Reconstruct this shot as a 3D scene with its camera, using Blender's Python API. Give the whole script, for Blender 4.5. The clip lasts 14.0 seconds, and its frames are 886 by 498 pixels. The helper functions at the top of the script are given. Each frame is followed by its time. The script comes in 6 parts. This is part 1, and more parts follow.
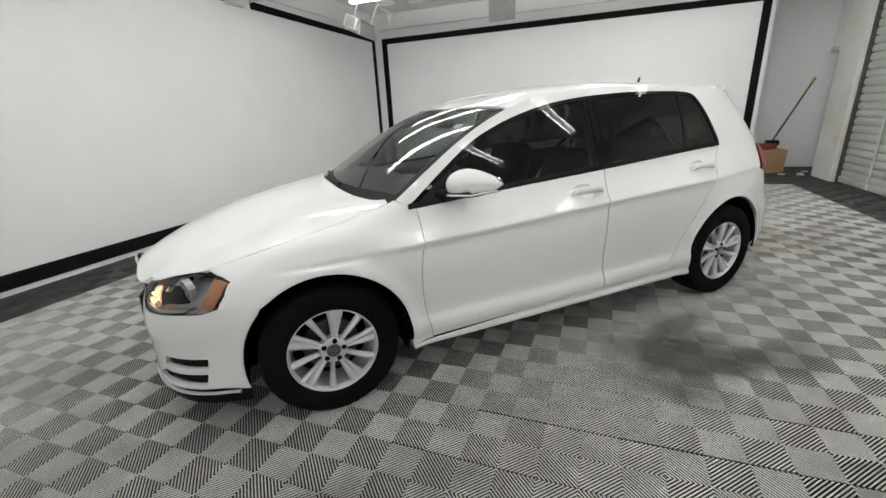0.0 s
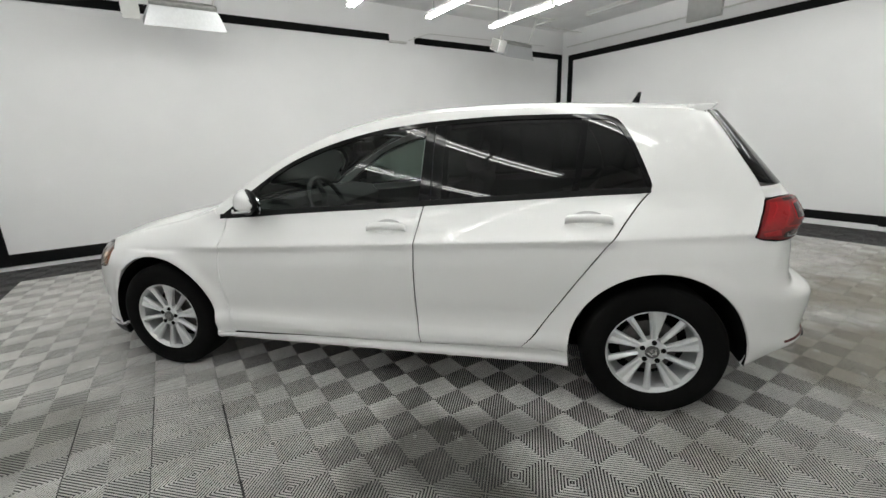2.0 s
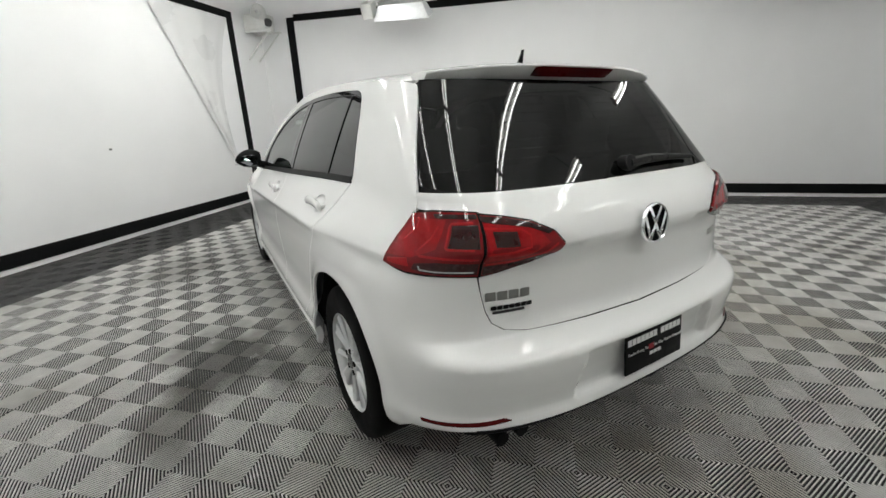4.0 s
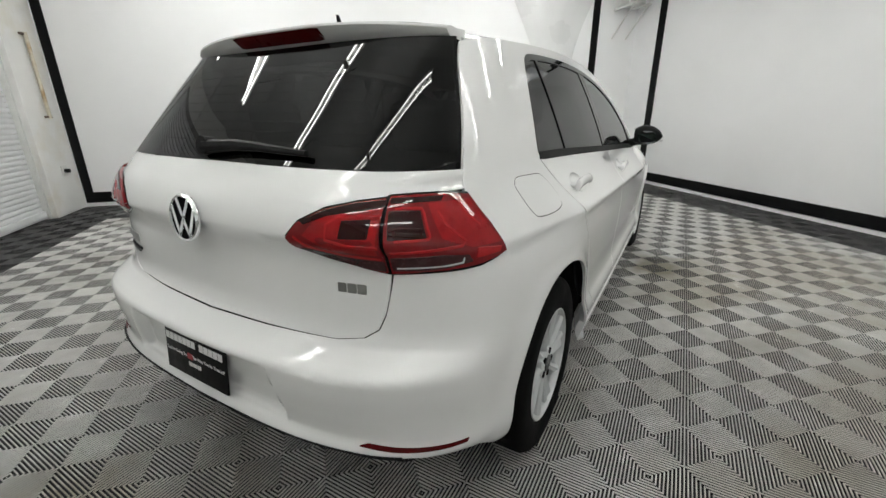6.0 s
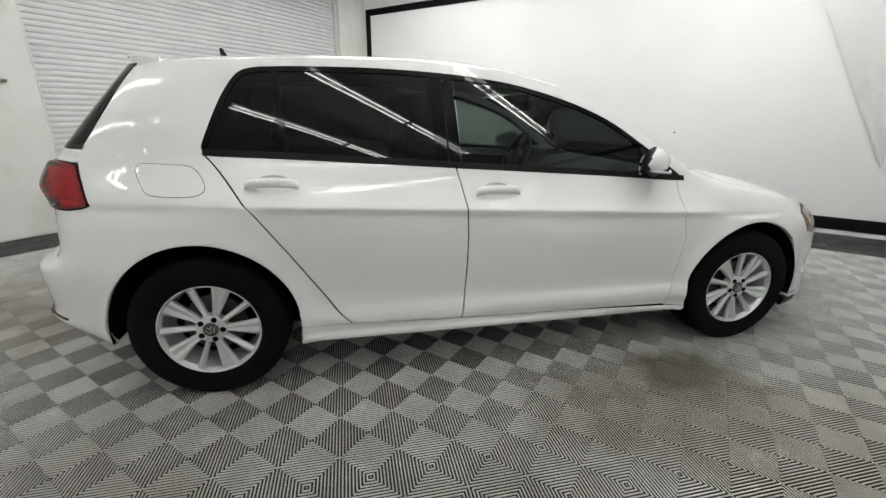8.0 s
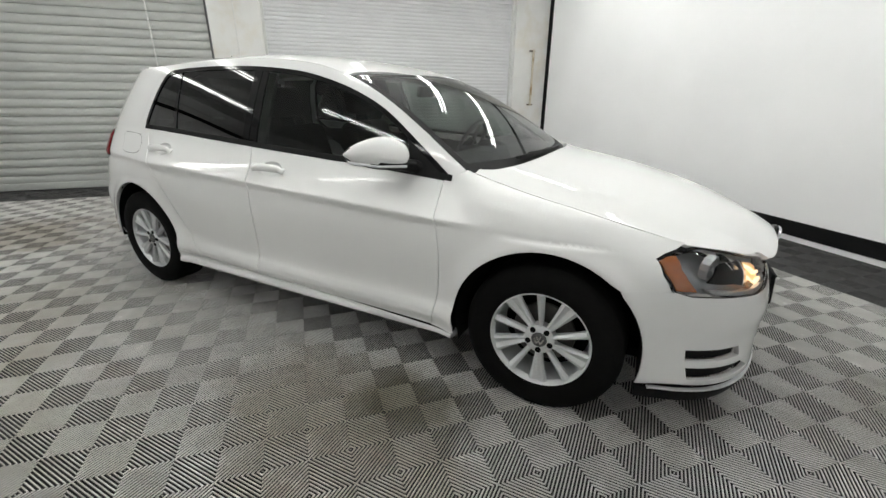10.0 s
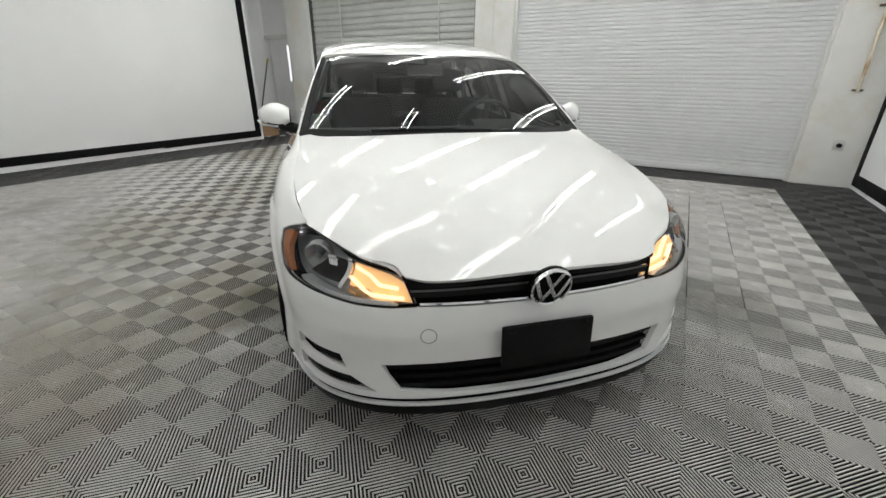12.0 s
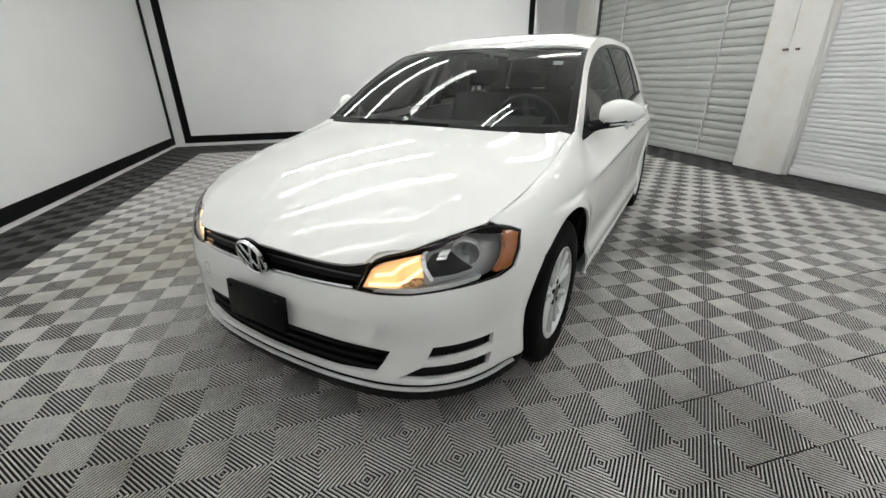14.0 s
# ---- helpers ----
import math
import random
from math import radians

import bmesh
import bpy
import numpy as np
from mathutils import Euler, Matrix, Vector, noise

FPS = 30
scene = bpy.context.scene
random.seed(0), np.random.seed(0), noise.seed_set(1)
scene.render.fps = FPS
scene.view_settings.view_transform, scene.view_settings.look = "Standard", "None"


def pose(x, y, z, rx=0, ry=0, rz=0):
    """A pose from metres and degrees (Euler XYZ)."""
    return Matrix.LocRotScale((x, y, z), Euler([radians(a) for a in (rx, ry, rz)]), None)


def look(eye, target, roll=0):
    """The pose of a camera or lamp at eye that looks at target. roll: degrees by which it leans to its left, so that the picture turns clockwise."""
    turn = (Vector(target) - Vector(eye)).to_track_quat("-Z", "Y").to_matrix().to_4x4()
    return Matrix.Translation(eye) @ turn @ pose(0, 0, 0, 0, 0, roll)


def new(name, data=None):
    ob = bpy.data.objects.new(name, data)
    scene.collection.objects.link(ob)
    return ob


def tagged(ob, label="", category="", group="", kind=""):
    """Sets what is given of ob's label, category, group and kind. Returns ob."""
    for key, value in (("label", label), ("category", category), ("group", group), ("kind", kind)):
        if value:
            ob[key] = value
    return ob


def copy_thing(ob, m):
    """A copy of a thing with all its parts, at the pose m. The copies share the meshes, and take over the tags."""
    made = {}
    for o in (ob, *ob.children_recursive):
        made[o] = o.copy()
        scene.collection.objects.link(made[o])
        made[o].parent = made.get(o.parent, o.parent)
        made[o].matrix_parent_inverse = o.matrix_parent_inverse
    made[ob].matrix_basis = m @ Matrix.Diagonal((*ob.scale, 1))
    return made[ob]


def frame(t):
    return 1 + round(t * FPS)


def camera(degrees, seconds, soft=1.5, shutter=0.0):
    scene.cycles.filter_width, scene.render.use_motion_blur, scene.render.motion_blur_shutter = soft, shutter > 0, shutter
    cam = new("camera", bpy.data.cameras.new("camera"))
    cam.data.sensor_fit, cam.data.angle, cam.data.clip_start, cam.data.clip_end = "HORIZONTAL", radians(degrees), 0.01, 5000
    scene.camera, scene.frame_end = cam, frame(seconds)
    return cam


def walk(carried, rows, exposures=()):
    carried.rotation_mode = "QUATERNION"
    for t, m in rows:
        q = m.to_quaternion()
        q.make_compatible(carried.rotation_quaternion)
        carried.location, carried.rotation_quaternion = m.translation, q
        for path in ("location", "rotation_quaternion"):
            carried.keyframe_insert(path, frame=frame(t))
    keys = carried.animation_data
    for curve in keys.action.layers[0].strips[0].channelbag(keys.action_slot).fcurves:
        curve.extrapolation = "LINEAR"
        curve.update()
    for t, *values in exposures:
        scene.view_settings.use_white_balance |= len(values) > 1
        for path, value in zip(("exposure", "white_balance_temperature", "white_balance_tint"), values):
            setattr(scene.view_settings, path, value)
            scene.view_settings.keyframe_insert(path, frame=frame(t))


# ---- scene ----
cam = camera(94.3, 14.0)
PATH = [
    (0, (-1.484, -2.544, 1.307), (-0.738, -0.797, 0.679), -2.9),
    (0.5, (-0.948, -2.715, 1.275), (-0.476, -0.856, 0.707), -2.6),
    (1, (-0.391, -2.873, 1.284), (-0.204, -0.957, 0.743), -2.1),
    (1.5, (0.198, -2.827, 1.266), (0.081, -0.901, 0.74), -1.7),
    (2, (0.792, -2.683, 1.272), (0.352, -0.801, 0.759), -1.9),
    (2.2, (1.028, -2.604, 1.306), (0.453, -0.761, 0.782), -1.8),
    (2.725, (1.653, -2.372, 1.312), (0.743, -0.673, 0.776), -2.0),
    (3.25, (2.225, -2.007, 1.291), (0.989, -0.541, 0.722), -2.1),
    (3.775, (2.662, -1.505, 1.262), (1.13, -0.371, 0.656), -2.1),
    (4.3, (2.882, -0.879, 1.242), (1.115, -0.185, 0.612), -1.9),
    (4.5, (2.956, -0.630, 1.283), (1.13, -0.135, 0.634), -2.1),
    (5, (3.003, 0.028, 1.24), (1.112, 0.030, 0.59), -1.4),
    (5.5, (2.919, 0.660, 1.22), (1.093, 0.146, 0.586), -1.2),
    (6, (2.595, 1.167, 1.179), (0.964, 0.206, 0.533), -0.4),
    (6.5, (2.196, 1.613, 1.192), (0.837, 0.296, 0.546), 0.1),
    (7, (1.718, 1.987, 1.207), (0.661, 0.414, 0.565), 0.7),
    (7.2, (1.493, 2.099, 1.191), (0.568, 0.444, 0.554), 0.6),
    (7.725, (0.955, 2.423, 1.19), (0.39, 0.61, 0.562), 0.8),
    (8.25, (0.388, 2.63, 1.186), (0.175, 0.741, 0.565), 0.8),
    (8.775, (-0.203, 2.69, 1.185), (-0.074, 0.794, 0.56), 0.6),
    (9.3, (-0.81, 2.568, 1.19), (-0.352, 0.73, 0.547), 0.5),
    (9.5, (-1.043, 2.489, 1.207), (-0.474, 0.692, 0.538), 0.4),
    (10, (-1.628, 2.271, 1.208), (-0.762, 0.604, 0.521), 0.4),
    (10.5, (-2.129, 1.924, 1.188), (-0.97, 0.468, 0.455), -0.3),
    (11, (-2.573, 1.553, 1.16), (-1.145, 0.358, 0.43), 0.6),
    (11.5, (-2.904, 1.125, 1.179), (-1.264, 0.257, 0.43), 0.9),
    (12, (-3.124, 0.6, 1.191), (-1.336, 0.13, 0.428), 0.6),
    (12.5, (-3.264, 0.09, 1.2), (-1.416, 0.053, 0.437), -0.3),
    (13, (-3.224, -0.419, 1.188), (-1.411, -0.088, 0.412), -0.6),
    (13.5, (-3.132, -0.871, 1.198), (-1.423, -0.176, 0.425), -0.9),
    (14, (-2.909, -1.23, 1.183), (-1.328, -0.286, 0.403), -0.6),
]
walk(cam, [(t, look(eye, target, roll)) for t, eye, target, roll in PATH],
     [(0, .05), (2.2, .06), (5, 0), (5.5, -.02), (6.5, .06), (7.2, .05), (9.3, .02), (10.5, .06), (12, -.02), (13, -.04), (14, .06)])

# ---- light: a closed hall, lit by its own fluorescent battens ----
world = bpy.data.worlds.new("world")
scene.world = world
world.use_nodes = True
world.node_tree.nodes["Background"].inputs[0].default_value = (0.5, 0.55, 0.6, 1)
world.node_tree.nodes["Background"].inputs[1].default_value = 0.02
TUBE_POWER = 31.5

# ---- materials ----
def material(name, colour, rough=0.5, metal=0.0, coat=0.0, vary=0.0, scale=4.0, bump=0.0, bump_scale=60.0, coat_rough=0.03, spec=0.5, stain=None, stain_amount=0.0, stain_scale=0.7, per_object=0.0):
    m = bpy.data.materials.new(name)
    m.use_nodes = True
    n, l = m.node_tree.nodes, m.node_tree.links
    p = n["Principled BSDF"]
    p.inputs["Base Color"].default_value = (*colour, 1)
    p.inputs["Roughness"].default_value = rough
    p.inputs["Metallic"].default_value = metal
    p.inputs["Coat Weight"].default_value = coat
    p.inputs["Coat Roughness"].default_value = coat_rough
    p.inputs["Specular IOR Level"].default_value = spec
    geo = n.new("ShaderNodeNewGeometry")
    last = None
    if vary or stain or per_object:
        rgb = n.new("ShaderNodeRGB")
        rgb.outputs[0].default_value = (*colour, 1)
        last = rgb.outputs[0]
    if vary:
        a = n.new("ShaderNodeTexNoise")
        a.inputs["Scale"].default_value = scale
        a.inputs["Detail"].default_value = 6
        l.new(geo.outputs["Position"], a.inputs["Vector"])
        r = n.new("ShaderNodeMapRange")
        r.inputs[1].default_value, r.inputs[2].default_value = 0.3, 0.7
        r.inputs[3].default_value, r.inputs[4].default_value = 1 - vary, 1 + vary
        l.new(a.outputs["Fac"], r.inputs[0])
        mul = n.new("ShaderNodeVectorMath")
        mul.operation = "SCALE"
        l.new(last, mul.inputs[0])
        l.new(r.outputs[0], mul.inputs["Scale"])
        last = mul.outputs[0]
        rr = n.new("ShaderNodeMapRange")
        rr.inputs[1].default_value, rr.inputs[2].default_value = 0.3, 0.7
        rr.inputs[3].default_value, rr.inputs[4].default_value = max(rough - 0.4 * vary, 0.02), min(rough + 0.4 * vary, 1)
        l.new(a.outputs["Fac"], rr.inputs[0])
        l.new(rr.outputs[0], p.inputs["Roughness"])
    if per_object:
        info = n.new("ShaderNodeObjectInfo")
        r = n.new("ShaderNodeMapRange")
        r.inputs[3].default_value, r.inputs[4].default_value = 1 - per_object, 1 + per_object
        l.new(info.outputs["Random"], r.inputs[0])
        mul = n.new("ShaderNodeVectorMath")
        mul.operation = "SCALE"
        l.new(last, mul.inputs[0])
        l.new(r.outputs[0], mul.inputs["Scale"])
        last = mul.outputs[0]
    if stain:
        a = n.new("ShaderNodeTexNoise")
        a.inputs["Scale"].default_value = stain_scale
        a.inputs["Detail"].default_value = 5
        a.inputs["Roughness"].default_value = 0.6
        l.new(geo.outputs["Position"], a.inputs["Vector"])
        r = n.new("ShaderNodeMapRange")
        r.inputs[1].default_value, r.inputs[2].default_value = 0.52, 0.68
        r.inputs[3].default_value, r.inputs[4].default_value = 0, stain_amount
        l.new(a.outputs["Fac"], r.inputs[0])
        mix = n.new("ShaderNodeMix")
        mix.data_type = "RGBA"
        l.new(r.outputs[0], mix.inputs["Factor"])
        l.new(last, mix.inputs["A"])
        mix.inputs["B"].default_value = (*stain, 1)
        last = mix.outputs["Result"]
    if last is not None:
        l.new(last, p.inputs["Base Color"])
    if bump:
        b = n.new("ShaderNodeTexNoise")
        b.inputs["Scale"].default_value = bump_scale
        b.inputs["Detail"].default_value = 4
        l.new(geo.outputs["Position"], b.inputs["Vector"])
        bn = n.new("ShaderNodeBump")
        bn.inputs["Strength"].default_value = bump
        bn.inputs["Distance"].default_value = 0.004
        l.new(b.outputs["Fac"], bn.inputs["Height"])
        l.new(bn.outputs[0], p.inputs["Normal"])
    return m


def pane_material(name, tint, gloss=0.015, ior=1.36):
    """A pane: what shows through it, tinted, under a mirror coat."""
    m = bpy.data.materials.new(name)
    m.use_nodes = True
    n, l = m.node_tree.nodes, m.node_tree.links
    n.remove(n["Principled BSDF"])
    t, g, x, f = n.new("ShaderNodeBsdfTransparent"), n.new("ShaderNodeBsdfGlossy"), n.new("ShaderNodeMixShader"), n.new("ShaderNodeFresnel")
    t.inputs[0].default_value = (*tint, 1)
    g.inputs["Roughness"].default_value = gloss
    f.inputs[0].default_value = ior
    l.new(f.outputs[0], x.inputs[0])
    l.new(t.outputs[0], x.inputs[1])
    l.new(g.outputs[0], x.inputs[2])
    l.new(x.outputs[0], n["Material Output"].inputs[0])
    return m


def glow_material(name, colour, strength):
    m = material(name, colour, 0.4)
    p = m.node_tree.nodes["Principled BSDF"]
    p.inputs["Emission Color"].default_value = (*colour, 1)
    p.inputs["Emission Strength"].default_value = strength
    return m


WALL = material("painted_wall", (.925, .925, .93), .62, vary=.02, scale=1.3, bump=.05, bump_scale=90, spec=.35, stain=(.87, .87, .875), stain_amount=.35, stain_scale=.5)
PIER = material("painted_pier", (.80, .795, .775), .6, vary=.05, scale=2.5, bump=.10, bump_scale=40, stain=(.68, .62, .50), stain_amount=.5, stain_scale=1.8)
RUSTY = material("rusty_paint", (.66, .60, .48), .6, vary=.1, scale=6, bump=.1, stain=(.38, .24, .10), stain_amount=.9, stain_scale=6)
RUST_STEEL = material("rusty_steel", (.16, .12, .09), .7, vary=.3, scale=30)
CEIL = material("painted_ceiling", (.90, .90, .90), .8, vary=.06, scale=2, bump=.08)
BLACK_TRIM = material("black_wall_trim", (.007, .007, .0074), .65, vary=.2, scale=6, spec=.12)
SLAT_GREY = material("grey_slat", (.52, .53, .51), .45, vary=.05, scale=3, spec=.5, stain=(.42, .43, .41), stain_amount=.3, stain_scale=2.5)
SLAT_WHITE = material("white_slat", (.80, .80, .81), .42, vary=.03, scale=3, spec=.5)
DARK_STEEL = material("dark_steel", (.10, .10, .10), .45, metal=.6, vary=.15, scale=20)
WHITE_METAL = material("white_enamel", (.72, .72, .70), .4, vary=.04, scale=12)
GALV = material("galvanised_steel", (.34, .34, .33), .38, metal=.85, vary=.12, scale=25)
BOX_GREY = material("grey_box_paint", (.50, .50, .49), .5, vary=.06, scale=8)
DOOR_PAINT = material("door_paint", (.82, .82, .83), .4, vary=.04, scale=5)
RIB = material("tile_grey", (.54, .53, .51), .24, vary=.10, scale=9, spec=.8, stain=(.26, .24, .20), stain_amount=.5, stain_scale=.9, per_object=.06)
RIB_DARK = material("tile_charcoal", (.055, .054, .055), .5, vary=.14, scale=9, spec=.45, stain=(.09, .085, .08), stain_amount=.5, stain_scale=1.1)
# Near-black in place of the tile's grey: the shade between ribs, as colour.
GROOVE_SHADE = material("tile_groove_shade", (.010, .010, .010), .8, vary=.2, scale=12)
BORDER_GROOVE_SHADE = material("border_groove_shade", (.008, .008, .008), .8, vary=.2, scale=12)
SUBFLOOR = material("subfloor", (.05, .05, .05), .8, vary=.2, scale=5)
TUBE = glow_material("lamp_tube", (.985, 1.0, .965), TUBE_POWER)
PAINT = material("car_paint", (.80, .80, .795), .45, coat=1.0, coat_rough=.0, spec=0.0, vary=.006, scale=1.5)
GLOSS_BLACK = material("gloss_black", (.003, .003, .0033), .06, spec=.18, vary=.1, scale=30)
PLASTIC = material("black_plastic", (.006, .006, .0064), .55, spec=.16, vary=.15, scale=60, bump=.1, bump_scale=400)
GREY_PLASTIC = material("grey_plastic", (.03, .03, .032), .5, vary=.1, scale=60)
RUBBER = material("tyre_rubber", (.006, .0059, .0058), .85, spec=.08, vary=.25, scale=18, bump=.15, bump_scale=120)
LINER = material("wheel_well", (.004, .004, .004), .9, spec=.1, vary=.2, scale=30)
ALLOY = material("alloy", (.62, .63, .635), .33, metal=.30, coat=.3, vary=.03, scale=30)
ALLOY_DARK = material("wheel_barrel", (.12, .12, .12), .5, metal=.6, vary=.2, scale=15)
CHROME = material("chrome", (.82, .83, .84), .07, metal=1.0, vary=.02, scale=30)
BRIGHT = material("satin_silver", (.62, .63, .64), .3, metal=.7, vary=.05, scale=40)
DISC = material("brake_disc", (.12, .115, .11), .45, metal=.8, vary=.15, scale=60)
GLASS_DARK = pane_material("tinted_glass", (.022, .023, .0225), 0.0, 1.42)
GLASS_FRONT = pane_material("side_glass", (.28, .33, .30), 0.0, 1.42)
GLASS_SCREEN = pane_material("windscreen_glass", (.44, .47, .455), 0.0, 1.47)
MIRROR_GLASS = material("mirror_silver", (.30, .31, .33), .03, metal=1.0, vary=.02, scale=30)
TOW_LINE = material("panel_line_grey", (.30, .30, .30), .6)
GLASS_CLEAR = pane_material("lamp_lens", (.93, .93, .93))
RED_LENS = material("red_lens", (.17, .0015, .004), .3, spec=.05, coat=.9, coat_rough=.0, vary=.06, scale=30)
RED_DEEP = material("red_lens_deep", (.022, .0010, .0014), .3, spec=.05, coat=.9, coat_rough=.0, vary=.08, scale=30)
RED_BRIGHT = material("red_reflector", (.36, .005, .008), .3, spec=.05, coat=.9, coat_rough=.0, vary=.08, scale=60)
STOP_RED = material("stop_lamp_red", (.075, .0012, .002), .3, spec=.05, coat=.5, coat_rough=.02, vary=.08, scale=30)
RED_MID = material("red_lens_mid", (.27, .0025, .005), .3, spec=.05, coat=.9, coat_rough=.0, vary=.1, scale=40)
SMOKE_LENS = material("smoked_lens", (.045, .012, .014), .25, spec=.1, coat=.9, coat_rough=.01, vary=.2, scale=60)
AMBER = material("amber_reflector", (.42, .13, .03), .15, coat=1.0, coat_rough=.01, vary=.2, scale=60)
AMBER_GLOW = glow_material("lit_indicator", (.95, .56, .24), .66)
LIP_SILVER = material("silver_lip", (.70, .71, .72), .32, metal=.25, vary=.05, scale=30)
AMBER_HOT = glow_material("lit_light_guide", (1.0, .78, .50), 1.15)
AMBER_SOFT = material("amber_reflection", (.62, .36, .16), .25, metal=.5, vary=.2, scale=60)
LAMP_GREY = material("lamp_inside", (.38, .39, .40), .35, metal=.6, vary=.04, scale=20)
CABIN = material("cabin_cloth", (.035, .036, .038), .85, vary=.2, scale=80, bump=.2, bump_scale=500)
CABIN_TRIM = material("cabin_plastic", (.06, .06, .062), .6, vary=.15, scale=40)
HEADLINER = material("headliner", (.45, .45, .44), .9, vary=.05, scale=40)
PLATE_BLACK = material("plate_black", (.006, .006, .006), .45, spec=.1, vary=.15, scale=40)
PLATE_WHITE = material("plate_white", (.75, .75, .75), .4, vary=.04, scale=50)
PLATE_RED = material("plate_red", (.35, .01, .02), .4, vary=.1, scale=50)
CARDBOARD = material("cardboard", (.36, .22, .12), .8, vary=.12, scale=14, bump=.1)
RED_CLOTH = material("red_plastic_bits", (.25, .04, .03), .6, vary=.3, scale=14)
WOOD = material("broom_handle", (.03, .03, .035), .5, vary=.15, scale=20)
BRISTLE = material("broom_yellow", (.45, .36, .12), .8, vary=.2, scale=40)
FILM = material("plastic_sheet", (.77, .77, .77), .28, vary=.03, scale=2, bump=.15, bump_scale=7)


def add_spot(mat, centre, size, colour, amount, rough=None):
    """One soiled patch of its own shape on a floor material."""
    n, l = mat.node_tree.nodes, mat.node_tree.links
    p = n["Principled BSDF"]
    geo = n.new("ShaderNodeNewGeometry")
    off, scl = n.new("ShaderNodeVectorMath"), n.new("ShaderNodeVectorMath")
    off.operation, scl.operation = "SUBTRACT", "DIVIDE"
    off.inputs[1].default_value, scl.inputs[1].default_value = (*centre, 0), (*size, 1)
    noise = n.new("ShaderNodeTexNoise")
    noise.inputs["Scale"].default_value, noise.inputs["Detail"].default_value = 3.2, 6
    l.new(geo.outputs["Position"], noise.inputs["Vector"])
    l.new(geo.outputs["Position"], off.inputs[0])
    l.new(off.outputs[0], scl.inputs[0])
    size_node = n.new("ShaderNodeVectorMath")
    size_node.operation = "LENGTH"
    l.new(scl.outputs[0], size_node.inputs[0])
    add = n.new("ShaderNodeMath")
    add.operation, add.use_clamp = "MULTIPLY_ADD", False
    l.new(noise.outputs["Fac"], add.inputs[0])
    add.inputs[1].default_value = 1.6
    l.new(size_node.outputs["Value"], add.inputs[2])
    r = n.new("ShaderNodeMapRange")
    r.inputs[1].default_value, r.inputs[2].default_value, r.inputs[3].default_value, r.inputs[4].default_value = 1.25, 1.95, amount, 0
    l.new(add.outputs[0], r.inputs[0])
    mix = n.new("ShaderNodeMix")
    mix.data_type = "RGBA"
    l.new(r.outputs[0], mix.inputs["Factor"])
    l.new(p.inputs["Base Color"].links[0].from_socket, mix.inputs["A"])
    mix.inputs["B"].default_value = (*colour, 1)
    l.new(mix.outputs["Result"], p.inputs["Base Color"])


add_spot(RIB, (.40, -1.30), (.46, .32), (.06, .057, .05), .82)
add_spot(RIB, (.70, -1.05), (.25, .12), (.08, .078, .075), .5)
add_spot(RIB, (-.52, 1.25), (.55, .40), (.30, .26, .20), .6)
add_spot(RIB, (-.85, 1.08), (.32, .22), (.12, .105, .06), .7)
add_spot(RIB, (-1.5, -1.5), (.5, .3), (.19, .18, .16), .5)
add_spot(RIB, (2.7, -.1), (.75, .6), (.27, .24, .195), .75)
add_spot(RIB, (3.5, .9), (.9, .7), (.27, .24, .195), .75)
add_spot(RIB, (4.5, 1.8), (.9, .7), (.27, .24, .195), .6)
add_spot(RIB, (.6, 2.2), (.9, .7), (.32, .285, .23), .5)
add_spot(RIB, (-1.3, 1.95), (1.0, .75), (.36, .315, .25), .55)
add_spot(RIB, (1.5, 1.6), (.8, .5), (.36, .32, .26), .45)
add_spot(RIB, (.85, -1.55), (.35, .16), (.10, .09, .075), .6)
# Emission standing in for the pane's bright reflection; it also lifts the alcove.
PANE_GLOW = glow_material("pane_reflection_glow", (.95, .97, 1.0), 1.1)

# ---- building tools ----
def link_mesh(name, verts, faces, mat, parent=None, smooth=False, label="", normals=None):
    me = bpy.data.meshes.new(name)
    me.from_pydata([tuple(v) for v in verts], [], [tuple(f) for f in faces])
    me.materials.append(mat)
    if smooth:
        me.polygons.foreach_set("use_smooth", [True] * len(me.polygons))
    me.update()
    if normals is not None:
        me.normals_split_custom_set_from_vertices([tuple(v) for v in normals])
    ob = new(name, me)
    if parent is not None:
        ob.parent = parent
    if label:
        tagged(ob, label)
    return ob


def part(name, bm, mat, parent, label="", smooth=True, sharp=40):
    me = bpy.data.meshes.new(name)
    bmesh.ops.recalc_face_normals(bm, faces=bm.faces[:])
    if smooth:
        for f in bm.faces:
            f.smooth = True
        for e in bm.edges:
            if len(e.link_faces) == 2 and e.calc_face_angle(0) > radians(sharp):
                e.smooth = False
    bm.to_mesh(me)
    bm.free()
    me.materials.append(mat)
    ob = new(name, me)
    if parent is not None:
        ob.parent = parent
    if label:
        tagged(ob, label)
    return ob


def add_box(bm, lo, hi, m=None, bevel=0.0):
    c = [(a + b) / 2 for a, b in zip(lo, hi)]
    d = [abs(b - a) for a, b in zip(lo, hi)]
    r = bmesh.ops.create_cube(bm, size=1, matrix=Matrix.Translation(c) @ Matrix.Diagonal((*d, 1)))
    vs = r["verts"]
    if bevel:
        es = list({e for v in vs for e in v.link_edges})
        r = bmesh.ops.bevel(bm, geom=es, offset=bevel, segments=2, affect="EDGES", profile=0.5)
        vs = list({v for f in r["faces"] for v in f.verts} | {v for v in vs if v.is_valid})
    if m is not None:
        bmesh.ops.transform(bm, matrix=m, verts=vs)
    return vs


